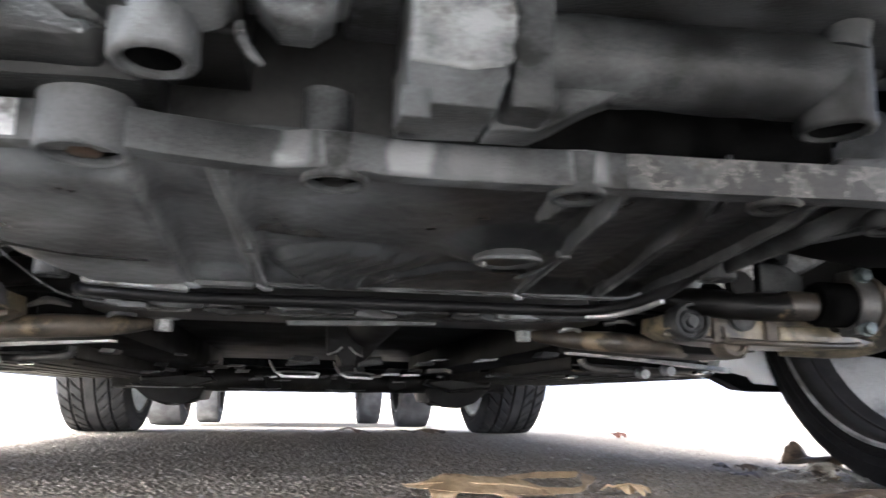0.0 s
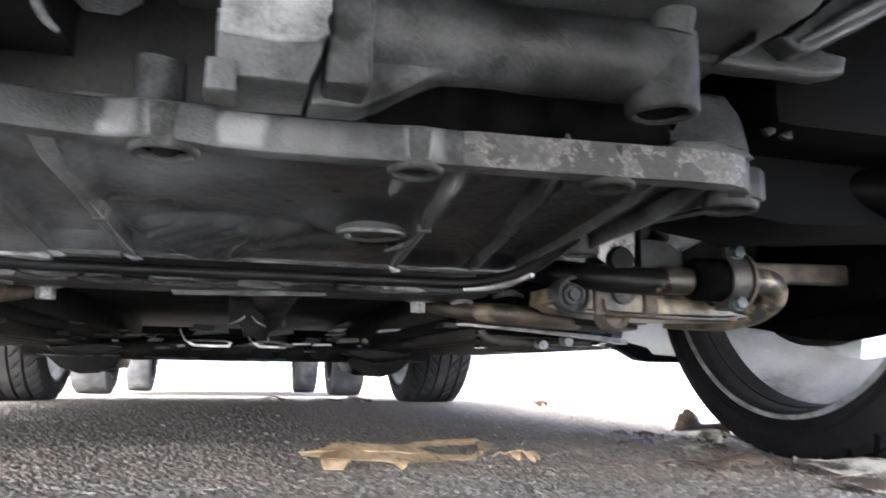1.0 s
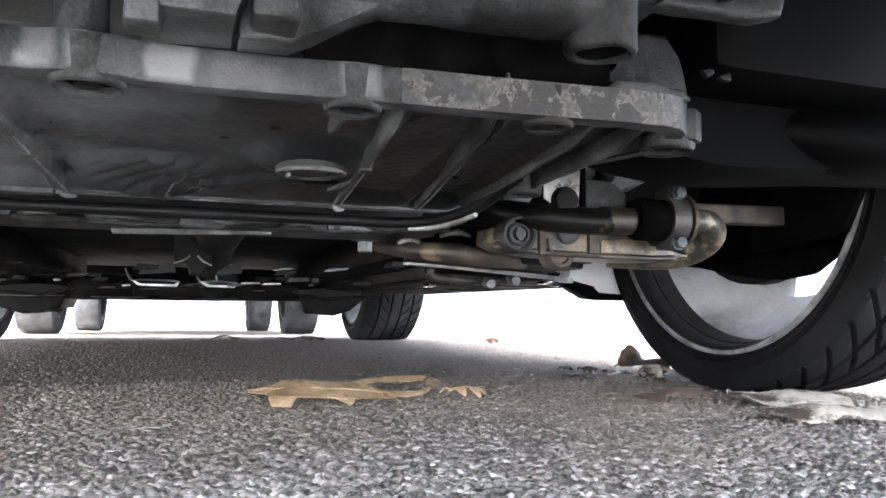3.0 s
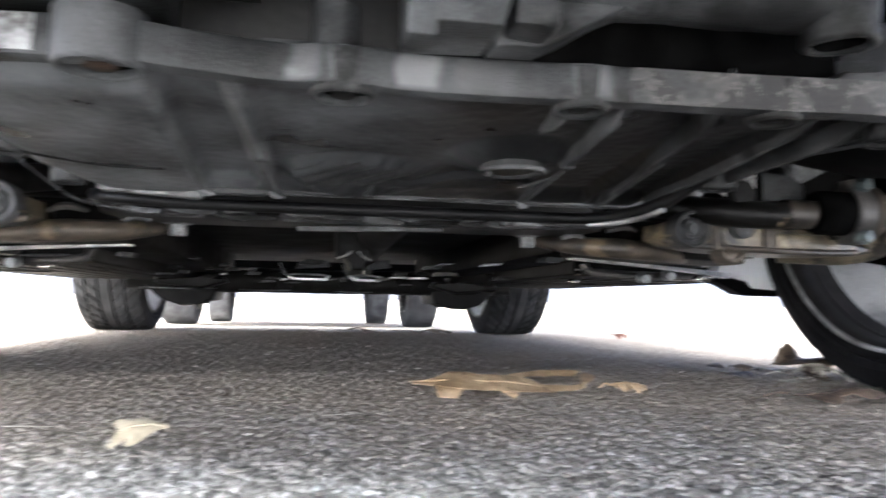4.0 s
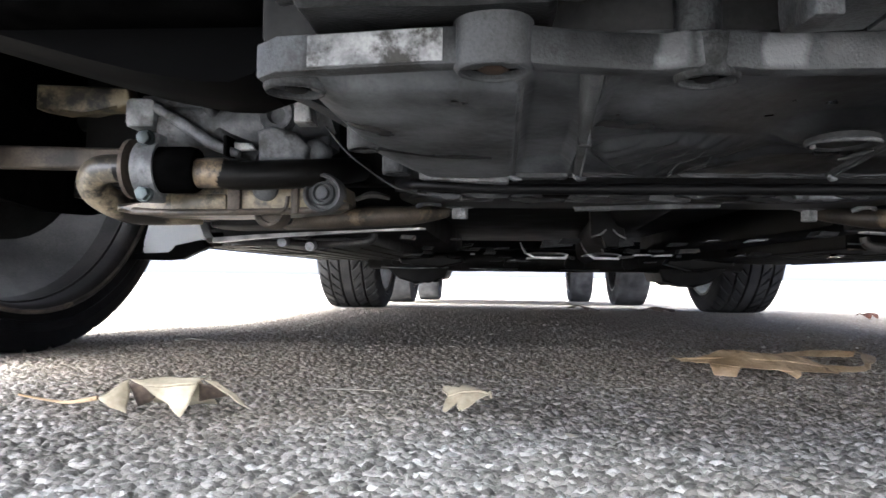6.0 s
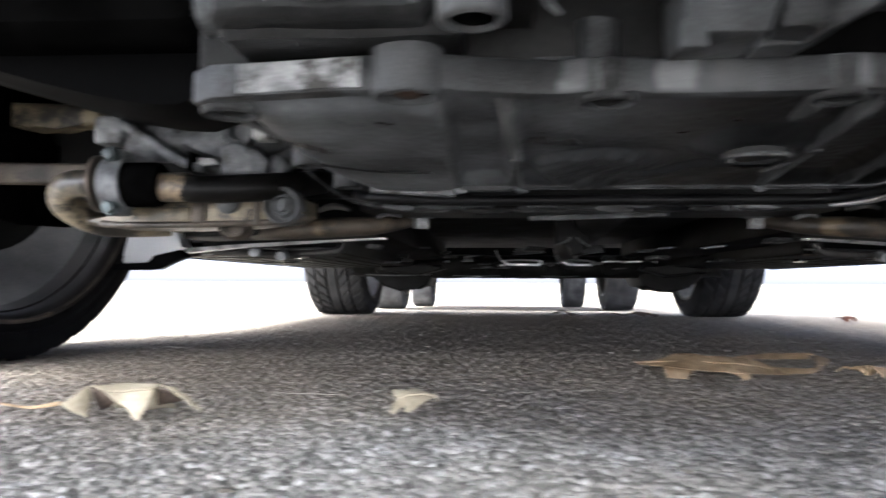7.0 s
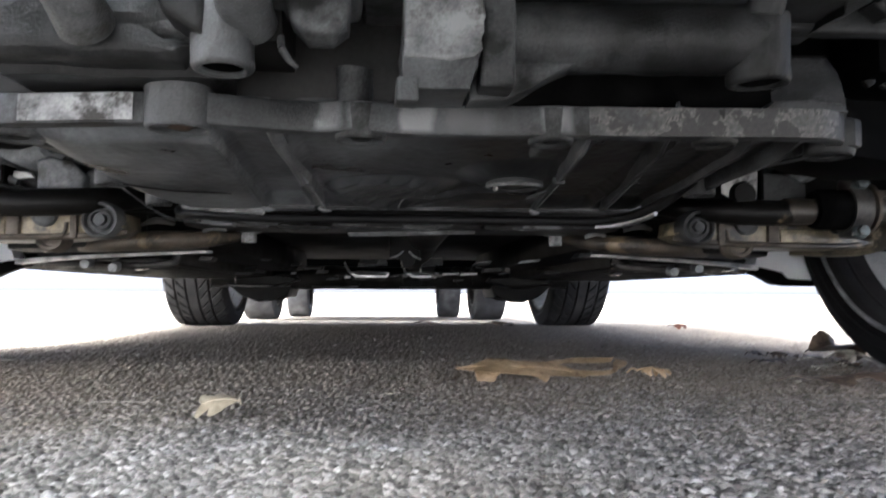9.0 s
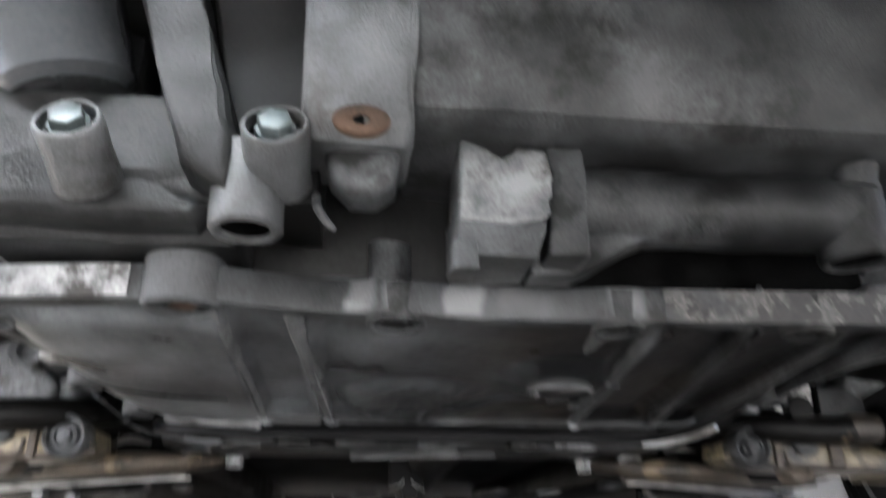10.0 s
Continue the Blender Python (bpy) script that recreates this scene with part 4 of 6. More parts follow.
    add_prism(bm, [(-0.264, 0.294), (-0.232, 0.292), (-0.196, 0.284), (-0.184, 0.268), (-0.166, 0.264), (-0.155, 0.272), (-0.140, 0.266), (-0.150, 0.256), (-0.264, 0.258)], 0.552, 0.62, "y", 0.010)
    piece("shoulder", bm, CAST_SHADED)
    # black box that stands for the shade between the tube and the flange
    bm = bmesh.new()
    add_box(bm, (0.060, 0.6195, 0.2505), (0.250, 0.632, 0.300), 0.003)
    piece("recess_shade", bm, DEEP_BLACK)
    # round canister up at the side
    bm = bmesh.new()
    add_lathe(bm, [(0, -0.07), (0.030, -0.07), (0.036, -0.064), (0.037, 0.05), (0, 0.05)], (0, 0, 0), "z", 32)
    part("canister", place(bm, pose(-0.246, 0.560, 0.402, 12, -14, 0)), GLOSS, car, "glossy dark grey round canister")
    # black boxes added to keep the sky out of the side gaps
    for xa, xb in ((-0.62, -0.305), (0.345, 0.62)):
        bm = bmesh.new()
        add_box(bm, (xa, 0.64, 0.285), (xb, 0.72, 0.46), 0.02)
        part("side_filler", bm, DEEP_BLACK if xa < 0 else PLASTIC, car, "black box added to close the side gap")
    # clutter higher up
    for x, y, z, w, h in ((-0.235, 0.60, 0.345, 0.035, 0.05), (0.12, 0.55, 0.400, 0.10, 0.03), (0.30, 0.60, 0.385, 0.05, 0.05), (0.24, 0.58, 0.365, 0.03, 0.02)):
        bm = bmesh.new()
        add_box(bm, (x - w, y - 0.01, z - h), (x + w, y + 0.08, z + h), 0.008)
        # the left-hand casting takes the shaded copy
        piece("casting", bm, CAST_SHADED if x < 0 else CAST)


build_housing()


def build_side(s):
    """The linkage, arms and liner on one side of the car; s mirrors it."""
    # black liner between the gearbox and the wheel
    bm = bmesh.new()
    low = 0.229 if s > 0 else 0.243
    prof = [(0.315, 0.46), (0.315, low + 0.06), (0.325, low + 0.022), (0.35, low + 0.006), (0.40, low), (0.46, low + 0.002), (0.56, low + 0.010), (0.70, low + 0.016), (0.76, low + 0.05), (0.76, 0.46)]
    if s < 0:
        prof = [(0.315, 0.46), (0.315, low + 0.06), (0.320, low + 0.022), (0.328, low + 0.006), (0.345, low), (0.37, low + 0.001), (0.41, low + 0.008), (0.45, low + 0.018), (0.50, low + 0.032), (0.58, low + 0.055), (0.70, low + 0.09), (0.76, low + 0.12), (0.76, 0.46)]
    a = [bm.verts.new((s * x, 0.70 + 0.05 * (z - low), z + 0.004)) for x, z in prof]
    b = [bm.verts.new((s * x, 0.73, z)) for x, z in prof]
    c = [bm.verts.new((s * x, 0.78, z)) for x, z in prof]
    d = [bm.verts.new((s * x, 0.84, z + 0.02)) for x, z in prof]
    for p, q in ((a, b), (b, c), (c, d)):
        for i in range(len(prof) - 1):
            bm.faces.new((p[i], p[i + 1], q[i + 1], q[i]))
    bm.faces.new(a)
    bm.faces.new(d[::-1])
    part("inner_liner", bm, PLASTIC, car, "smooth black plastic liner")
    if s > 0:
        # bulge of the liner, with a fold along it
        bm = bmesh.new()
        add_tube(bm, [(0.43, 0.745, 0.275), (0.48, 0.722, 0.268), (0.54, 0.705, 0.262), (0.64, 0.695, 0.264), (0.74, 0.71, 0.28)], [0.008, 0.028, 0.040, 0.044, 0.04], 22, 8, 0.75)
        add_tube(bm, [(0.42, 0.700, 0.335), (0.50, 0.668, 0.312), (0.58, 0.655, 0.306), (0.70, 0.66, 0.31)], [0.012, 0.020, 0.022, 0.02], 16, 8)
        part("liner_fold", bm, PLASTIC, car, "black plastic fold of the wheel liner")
    # subframe arm, tan and grimy
    bm = bmesh.new()
    add_prism(bm, mirror([(0.318, 0.192), (0.335, 0.184), (0.38, 0.180), (0.45, 0.177), (0.53, 0.177), (0.56, 0.180), (0.56, 0.188), (0.505, 0.190), (0.50, 0.208), (0.345, 0.214), (0.320, 0.208)], s), 0.958, 1.03, "y", 0.004)
    arm = part("subframe_arm", bm, TAN, car, "grimy tan-coloured subframe arm")
    bm = bmesh.new()
    add_tube(bm, mirror([(0.315, 0.968, 0.187), (0.35, 0.960, 0.1825), (0.42, 0.955, 0.1795), (0.50, 0.953, 0.1785), (0.535, 0.958, 0.180), (0.555, 0.972, 0.184)], s), [0.003, 0.0035, 0.0035, 0.0035, 0.004, 0.005], 14, 6)
    part("arm_edge", bm, SMEAR, arm)
    bm = bmesh.new()
    add_box(bm, (s * 0.470 - 0.030, 0.9535, 0.181), (s * 0.470 + 0.030, 0.965, 0.1985), 0.003)
    part("raised_panel", bm, TAN, arm)
    for x, w in ((0.432, 0.007), (0.368, 0.004)):
        bm = bmesh.new()
        add_box(bm, (s * x - w, 0.9525, 0.178), (s * x + w, 0.965, 0.208), 0.002)
        part("arm_web", bm, GRIME, arm)
    bm = bmesh.new()
    add_tube(bm, mirror([(0.375, 0.9530, 0.196), (0.377, 0.9525, 0.184), (0.386, 0.952, 0.180), (0.41, 0.952, 0.180), (0.435, 0.952, 0.1795)], s), 0.0022, 8)
    part("weld", bm, GRIME, arm)
    bm = bmesh.new()
    add_lathe(bm, [(0, 0.02), (0.0205, 0.02), (0.0205, -0.004), (0.0185, -0.007), (0.0165, -0.006), (0.0155, 0.001), (0.0125, 0.001), (0.0115, -0.005), (0.0095, -0.006), (0.0085, -0.001), (0.0065, -0.001), (0.006, -0.008), (0, -0.009)], (s * 0.338, 0.953, 0.199), "y", 28)
    part("bush", bm, CAST_MID, arm, "round bush with a worn bolt")
    bm = bmesh.new()
    add_lathe(bm, [(0, 0.01), (0.013, 0.01), (0.013, -0.002), (0.010, -0.005), (0.006, -0.0065), (0, -0.007)], (s * 0.399, 0.953, 0.204), "y", 24)
    part("bolt", bm, CAST_MID, arm, "domed bolt")
    bm = bmesh.new()
    add_lathe(bm, [(0, 0.02), (0.017, 0.02), (0.017, -0.002), (0.0145, -0.005), (0.011, -0.004), (0.010, 0.0), (0, 0.0)], (s * 0.400, 0.975, 0.181), "y", 24)
    part("bush", bm, GRIME, arm)
    # shiny cap above the bar
    bm = bmesh.new()
    add_lathe(bm, [(0, 0.03), (0.012, 0.03), (0.012, 0.004), (0.010, -0.002), (0.006, -0.006), (0, -0.007)], (s * 0.350, 0.962, 0.246), "y", 26)
    part("cap", bm, CAST_PALE, arm, "pale metal cap")
    # anti-roll bar: bar, bush, clamp, bent end
    dx = -0.009 if s > 0 else -0.015
    bm = bmesh.new()
    add_tube(bm, mirror([(0.315, 1.03, 0.235), (0.335, 0.975, 0.224), (0.37, 0.942, 0.217), (0.42, 0.932, 0.2145), (0.455, 0.932, 0.2175), (0.50, 0.932, 0.2195), (0.545, 0.932, 0.2205)], s), [0.0135, 0.0145, 0.0148, 0.0145, 0.0138, 0.013, 0.013], 18, 8)
    bar = part("anti_roll_bar", bm, BAR, car, "dark anti-roll bar with rubbed tan patches")
    bm = bmesh.new()
    add_tube(bm, mirror([(0.535 + dx, 0.932, 0.2205), (0.575 + dx, 0.935, 0.221), (0.594 + dx, 0.946, 0.214), (0.600 + dx, 0.962, 0.202), (0.590 + dx, 0.985, 0.190), (0.555, 1.01, 0.184), (0.50, 1.04, 0.186)], s), [0.0135, 0.0145, 0.0155, 0.0155, 0.0155, 0.015, 0.014], 18, 8)
    part("bent_end", bm, CREAM, bar, "chipped cream bent end")
    bm = bmesh.new()
    add_lathe(bm, [(0.0132, -0.024), (0.021, -0.024), (0.0235, -0.018), (0.0235, 0.018), (0.021, 0.024), (0.0132, 0.024)], (s * (0.500 + dx), 0.932, 0.2195), "x", 28, True)
    part("rubber_bush", bm, DEEP_BLACK, bar, "black rubber bush")
    bm = bmesh.new()
    add_lathe(bm, [(0.0238, -0.011), (0.0275, -0.011), (0.0275, 0.011), (0.0238, 0.011)], (s * (0.524 + dx), 0.932, 0.2205), "x", 28, True)
    clamp = part("clamp", bm, CAST_PALE if s < 0 else DARK_STEEL, bar, "worn metal clamp strap")
    bm = bmesh.new()
    add_lathe(bm, [(0.0142, -0.004), (0.0300, -0.004), (0.0300, 0.0), (0.0142, 0.0)], (s * (0.542 + dx), 0.932, 0.2205), "x", 28, True)
    part("collar", bm, GRIME, bar)
    for z, k in ((0.249, 1), (0.194, -1)):
        bm = bmesh.new()
        add_box(bm, (s * (0.524 + dx) - 0.010, 0.918, z - 0.007), (s * (0.524 + dx) + 0.010, 0.945, z + 0.007), 0.003)
        part("clamp_ear", bm, CAST_PALE if s < 0 else DARK_STEEL, bar)
        part("clamp_bolt", place(hex_bolt(0, 0, 0, 0.0072, 0.006, 1.25), pose(s * (0.524 + dx), 0.917, z, -90, 0, 0)), ZINC, bar)
    bm = bmesh.new()
    add_lathe(bm, [(0.0150, -0.016), (0.0154, -0.012), (0.0156, 0.0), (0.0154, 0.012), (0.0150, 0.016)], (s * 0.448, 0.932, 0.2168), "x", 20)
    part("scraped_band", bm, SMEAR, bar, "tan band scraped through grime")
    # pale castings above the bar
    bm = bmesh.new()
    add_prism(bm, mirror([(0.34, 0.31), (0.34, 0.255), (0.37, 0.238), (0.42, 0.240), (0.46, 0.252), (0.50, 0.262), (0.545, 0.285), (0.55, 0.31)], s), 0.985, 1.04, "y", 0.006)
    knuckle = part("steering_casting", bm, CAST_PALE, car, "grey cast steering gear housing")
    bm = bmesh.new()
    add_tube(bm, mirror([(0.47, 0.975, 0.31), (0.45, 0.972, 0.262), (0.41, 0.970, 0.240)], s), [0.010, 0.012, 0.010], 14)
    part("rib", bm, CAST, knuckle)
    if s > 0:
        bm = bmesh.new()
        add_lathe(bm, [(0, -0.03), (0.018, -0.03), (0.022, -0.024), (0.022, 0.022), (0.0, 0.022)], (0.385, 0.972, 0.252), "y", 22)
        part("casting_end", bm, BLACK, knuckle)
    bm = bmesh.new()
    if s > 0:
        add_prism(bm, [(0.362, 0.238), (0.362, 0.256), (0.374, 0.262), (0.384, 0.272), (0.406, 0.272), (0.404, 0.232), (0.372, 0.232)], 0.9385, 0.9415, "y", 0.001)
    else:
        add_prism(bm, [(-0.410, 0.244), (-0.414, 0.2505), (-0.432, 0.2515), (-0.432, 0.242)], 0.950, 0.958, "y", 0.002)
    part("plate", bm, CAST_BARE, knuckle, "bare bright plate")
    mid = 0.4095 if s > 0 else -0.436
    bm = bmesh.new()
    add_box(bm, (mid - 0.0022, 0.936, 0.226 if s > 0 else 0.236), (mid + 0.0022, 0.962, 0.274 if s > 0 else 0.256), 0.001)
    part("seam", bm, DEEP_BLACK, knuckle)
    if s > 0:
        bm = bmesh.new()
        add_lathe(bm, [(0, -0.012), (0.013, -0.012), (0.015, -0.008), (0.015, 0.010), (0, 0.010)], (0.385, 0.940, 0.236), "y", 22)
        part("plug", bm, BLACK, knuckle)
        bm = bmesh.new()
        add_prism(bm, [(0.413, 0.228), (0.413, 0.266), (0.450, 0.262), (0.470, 0.252), (0.470, 0.228)], 0.948, 0.955, "y", 0.002)
        rough_cast(bm, 0.0012, 0.008)
        part("rough_plate", bm, CAST_MID, knuckle)
    else:
        bm = bmesh.new()
        add_tube(bm, [(-0.520, 0.985, 0.274), (-0.45, 0.982, 0.273), (-0.39, 0.980, 0.276), (-0.34, 0.985, 0.290)], [0.022, 0.0215, 0.022, 0.024], 22, 6)
        part("cast_tube", bm, CAST_CLOUDY, knuckle, "pale grey cast tube")
        bm = bmesh.new()
        add_tube(bm, [(-0.525, 0.962, 0.292), (-0.490, 0.955, 0.272), (-0.455, 0.950, 0.250), (-0.425, 0.948, 0.238)], [0.005, 0.006, 0.006, 0.004], 16, 6)
        part("strut", bm, CAST_CLOUDY, knuckle, "pale slanting rib")
        bm = bmesh.new()
        add_box(bm, (-0.553, 0.955, 0.268), (-0.520, 0.985, 0.300), 0.006)
        part("casting_end", bm, CAST_PALE, knuckle)
        bm = bmesh.new()
        add_lathe(bm, [(0, -0.004), (0.008, -0.004), (0.010, -0.012), (0.017, -0.014), (0.019, -0.008), (0.019, 0.02), (0, 0.02)], (-0.388, 0.962, 0.280), "y", 24)
        part("bearing_end", bm, CAST_CLOUDY, knuckle)
        bm = bmesh.new()
        add_prism(bm, [(-0.405, 0.232), (-0.407, 0.262), (-0.392, 0.268), (-0.366, 0.262), (-0.352, 0.246), (-0.356, 0.232)], 0.945, 0.975, "y", 0.005)
        rough_cast(bm, 0.0014, 0.010)
        part("casting_foot", bm, CAST_CLOUDY, knuckle)
        bm = bmesh.new()
        add_prism(bm, [(-0.356, 0.300), (-0.356, 0.262), (-0.338, 0.262), (-0.345, 0.300)], 0.90, 0.93, "y", 0.003)
        part("edge_plate", bm, CAST_BARE, knuckle)
    # driveshaft and hub pieces near the wheel
    bm = bmesh.new()
    add_prism(bm, mirror([(0.56, 0.252), (0.80, 0.258), (0.80, 0.232), (0.56, 0.228)], s), 0.990, 1.010, "y", 0.004)
    part("steering_arm", bm, GRIME, car, "dusty flat steel track rod")
    bm = bmesh.new()
    add_lathe(bm, [(0, -0.20), (0.020, -0.20), (0.020, -0.02), (0.042, 0.0), (0.047, 0.06), (0.047, 0.09), (0, 0.09)], (s * 0.68, 1.19, 0.33), "x", 26)
    part("driveshaft", bm, BLACK, car, "black driveshaft with its joint")
    bm = bmesh.new()
    add_prism(bm, mirror([(0.585, 0.312), (0.60, 0.304), (0.64, 0.306), (0.67, 0.300), (0.70, 0.306), (0.70, 0.335), (0.59, 0.330)], s), 1.03, 1.06, "y", 0.005)
    part("brake_duct", bm, TAN, car, "grimy tan bracket")
    # lower control arm
    bm = bmesh.new()
    add_prism(bm, mirror([(0.262, 1.12), (0.285, 1.075), (0.36, 1.085), (0.50, 1.15), (0.548, 1.185), (0.552, 1.23), (0.53, 1.265), (0.42, 1.23), (0.32, 1.20), (0.272, 1.17)], s), 0.178, 0.192, "z", 0.004)
    low_arm = part("control_arm", bm, BLACK, car, "black pressed-steel lower control arm")
    bm = bmesh.new()
    add_prism(bm, mirror([(0.53, 0.186), (0.53, 0.206), (0.57, 0.232), (0.735, 0.240), (0.735, 0.216), (0.60, 0.212), (0.555, 0.186)], s), 1.17, 1.235, "y", 0.004)
    part("outer_end", bm, BLACK, low_arm)
    bm = bmesh.new()
    add_tube(bm, mirror([(0.225, 1.125, 0.196), (0.26, 1.085, 0.188), (0.31, 1.060, 0.184), (0.37, 1.085, 0.182), (0.43, 1.14, 0.180)], s), [0.009, 0.013, 0.0145, 0.013, 0.008], 16, 8, 0.85)
    part("arm_bulge", bm, SMEAR, low_arm, "brown grimy bulge")
    bm = bmesh.new()
    rail = [((0.250, 1.060), 0.1698, 0.0022), ((0.330, 1.110), 0.1690, 0.0026), ((0.42, 1.170), 0.1675, 0.0040), ((0.50, 1.225), 0.1655, 0.0055), ((0.578, 1.270), 0.1610, 0.0075)]
    rows = [[bm.verts.new((s * (x + dx), y + dy, z + dz)) for dx, dy, dz in ((0, 0, 0), (0, 0, h), (-0.006, 0.012, h), (-0.006, 0.012, 0))] for (x, y), z, h in rail]
    for p, q in zip(rows, rows[1:]):
        for k in range(4):
            bm.faces.new((p[k], p[(k + 1) % 4], q[(k + 1) % 4], q[k]))
    bm.faces.new(rows[0])
    bm.faces.new(rows[-1][::-1])
    part("arm_edge", bm, STEEL, low_arm, "bright worn edge")
    # brake line and clips behind the arm
    bm = bmesh.new()
    add_tube(bm, mirror([(0.335, 1.25, 0.176), (0.338, 1.25, 0.167), (0.352, 1.25, 0.1625), (0.40, 1.26, 0.160), (0.46, 1.28, 0.162), (0.53, 1.33, 0.165), (0.60, 1.38, 0.170)], s), [0.006, 0.0065, 0.006, 0.005, 0.005, 0.005, 0.005], 10, 6)
    line = part("brake_line", bm, DARK_STEEL, low_arm, "dusty brake line")
    for x, z in ((0.424, 0.1555), (0.464, 0.161)):
        bm = bmesh.new()
        add_tube(bm, mirror([(x, 1.235, z), (x + 0.004, 1.262, z + 0.003)], s), [0.0065, 0.0085], 12)
        part("clip", bm, CAST_PALE, line)
    part("bolt", hex_bolt(s * 0.206, 1.110, 0.2015, 0.0098, 0.0125, 1.75), CAST_PAD, low_arm, "bare hexagon bolt")
    bm = bmesh.new()
    add_lathe(bm, [(0, 0.05), (0.030, 0.05), (0.030, 0.008), (0.024, 0), (0, 0)], (s * 0.206, 1.110, 0.2022), "z", 24)
    part("bush", bm, DARK_STEEL, low_arm)
    # hub carrier and wheel arch
    bm = bmesh.new()
    add_prism(bm, [(1.36, 0.25), (1.31, 0.212), (1.22, 0.196), (1.12, 0.192), (1.06, 0.196), (0.97, 0.206), (0.90, 0.214), (0.875, 0.26), (0.90, 0.44), (1.38, 0.44)], s * 0.733, s * 0.746, "x", 0.004)
    part("hub_carrier", bm, DEEP_BLACK, car, "black hub carrier and dust shield")
    if s > 0:
        # black plate for the shade inside the wheel, its edge fitted to the view
        bm = bmesh.new()
        add_prism(bm, [(1.37, 0.206), (1.229, 0.188), (1.125, 0.169), (1.057, 0.164), (1.0, 0.170), (0.94, 0.205), (0.912, 0.33), (0.94, 0.45), (1.05, 0.55), (1.155, 0.57), (1.28, 0.54), (1.37, 0.44)], 0.790, 0.797, "x", 0.002)
        part("wheel_shade", bm, DEEP_BLACK, car, "black plate for the shade inside the wheel")
    bm = bmesh.new()
    add_prism(bm, [(0.80, 0.30), (0.83, 0.44), (1.52, 0.44), (1.55, 0.24), (1.60, 0.24), (1.60, 0.47), (0.76, 0.47), (0.76, 0.30)], s * 0.58, s * 0.90, "x", 0.004)
    part("wheel_arch", bm, BLACK, car, "black wheel arch lining")
    bm = bmesh.new()
    add_prism(bm, mirror([(0.672, 0.245), (0.676, 0.208), (0.656, 0.178), (0.658, 0.170), (0.700, 0.166), (0.704, 0.149), (0.772, 0.149), (0.748, 0.245)], s), 1.440, 1.475, "y", 0.004)
    part("mud_flap", bm, PAINT, car, "white panel behind the front wheel")
    # sill and the black skirt corner behind the front wheel
    bm = bmesh.new()
    add_prism(bm, [(1.48, 0.20), (1.48, 0.30), (2.45, 0.30), (2.45, 0.20)], s * 0.735, s * 0.80, "x", 0.006)
    sill = part("sill", bm, PAINT, car, "white painted sill")
    bm = bmesh.new()
    add_prism(bm, mirror([(0.640, 0.160), (0.662, 0.152), (0.690, 0.1385), (0.776, 0.137), (0.772, 0.148), (0.709, 0.1485), (0.700, 0.162), (0.655, 0.172)], s), 1.415, 1.4385, "y", 0.002)
    part("skirt_end", bm, PLASTIC, car, "stepped end of the black sill trim")
    bm = bmesh.new()
    add_prism(bm, [(1.445, 0.137), (1.445, 0.148), (1.62, 0.196), (2.50, 0.198), (2.50, 0.186), (1.64, 0.184), (1.50, 0.141)], s * 0.715, s * 0.80, "x", 0.002)
    part("skirt", bm, PLASTIC, car, "black plastic sill trim")
    bm = bmesh.new()
    add_box(bm, (min(s * 0.56, s * 0.70), 1.50, 0.168), (max(s * 0.56, s * 0.70), 2.45, 0.19), 0.006)
    part("side_rail", bm, BLACK, car, "black underbody rail")
    for x, y, h in ((0.60, 1.55, 0.162), (0.62, 1.85, 0.160), (0.50, 1.75, 0.165)):
        bm = bmesh.new()
        add_box(bm, (s * x - 0.05, y, h), (s * x + 0.05, y + 0.04, h + 0.02), 0.004)
        part("jacking_pad", bm, NEAR_BLACK, car)
    bm = bmesh.new()
    add_prism(bm, mirror([(0.36, 1.36), (0.50, 1.40), (0.62, 1.46), (0.733, 1.62), (0.733, 2.50), (0.36, 2.50)], s), 0.164, 0.20, "z", 0.006)
    under = part("side_floor", bm, BLACK, car, "black side floor panel")
    for dz, r_, m_ in ((-0.0005, 0.0016, GRIME), (0.008, 0.0013, DULL)):
        bm = bmesh.new()
        add_tube(bm, mirror([(0.36, 1.352, 0.164 + dz), (0.50, 1.392, 0.164 + dz), (0.62, 1.452, 0.164 + dz), (0.732, 1.612, 0.164 + dz)], s), r_, 8, 6)
        part("seam", bm, m_, under, "thin pale seam")
    for k in range(7):
        bm = bmesh.new()
        x = 0.40 + 0.05 * k
        add_box(bm, (s * x - 0.0012, 1.50, 0.1615), (s * x + 0.0012, 2.45, 0.1645), 0.0006)
        part("floor_swage", bm, NEAR_BLACK, under)
    for k, (x, y, w) in enumerate(((0.42, 1.345, 0.03), (0.55, 1.395, 0.022), (0.60, 1.44, 0.03), (0.66, 1.49, 0.02), (0.50, 1.38, 0.015))):
        bm = bmesh.new()
        add_prism(bm, mirror([(x - w, 0.162), (x + w, 0.164), (x + w * 0.7, 0.172), (x - w * 0.8, 0.174)], s), y, y + 0.03, "y", 0.002)
        part("clip", bm, GRIME if k % 2 else DULL, under)
    # rear suspension arm
    bm = bmesh.new()
    add_prism(bm, mirror([(0.30, 0.15), (0.315, 0.108), (0.36, 0.104), (0.40, 0.092), (0.45, 0.108), (0.50, 0.15)], s), 2.38, 2.62, "y", 0.008)
    part("rear_arm", bm, BLACK, car, "black rear suspension arm")


for s in (1, -1):
    build_side(s)


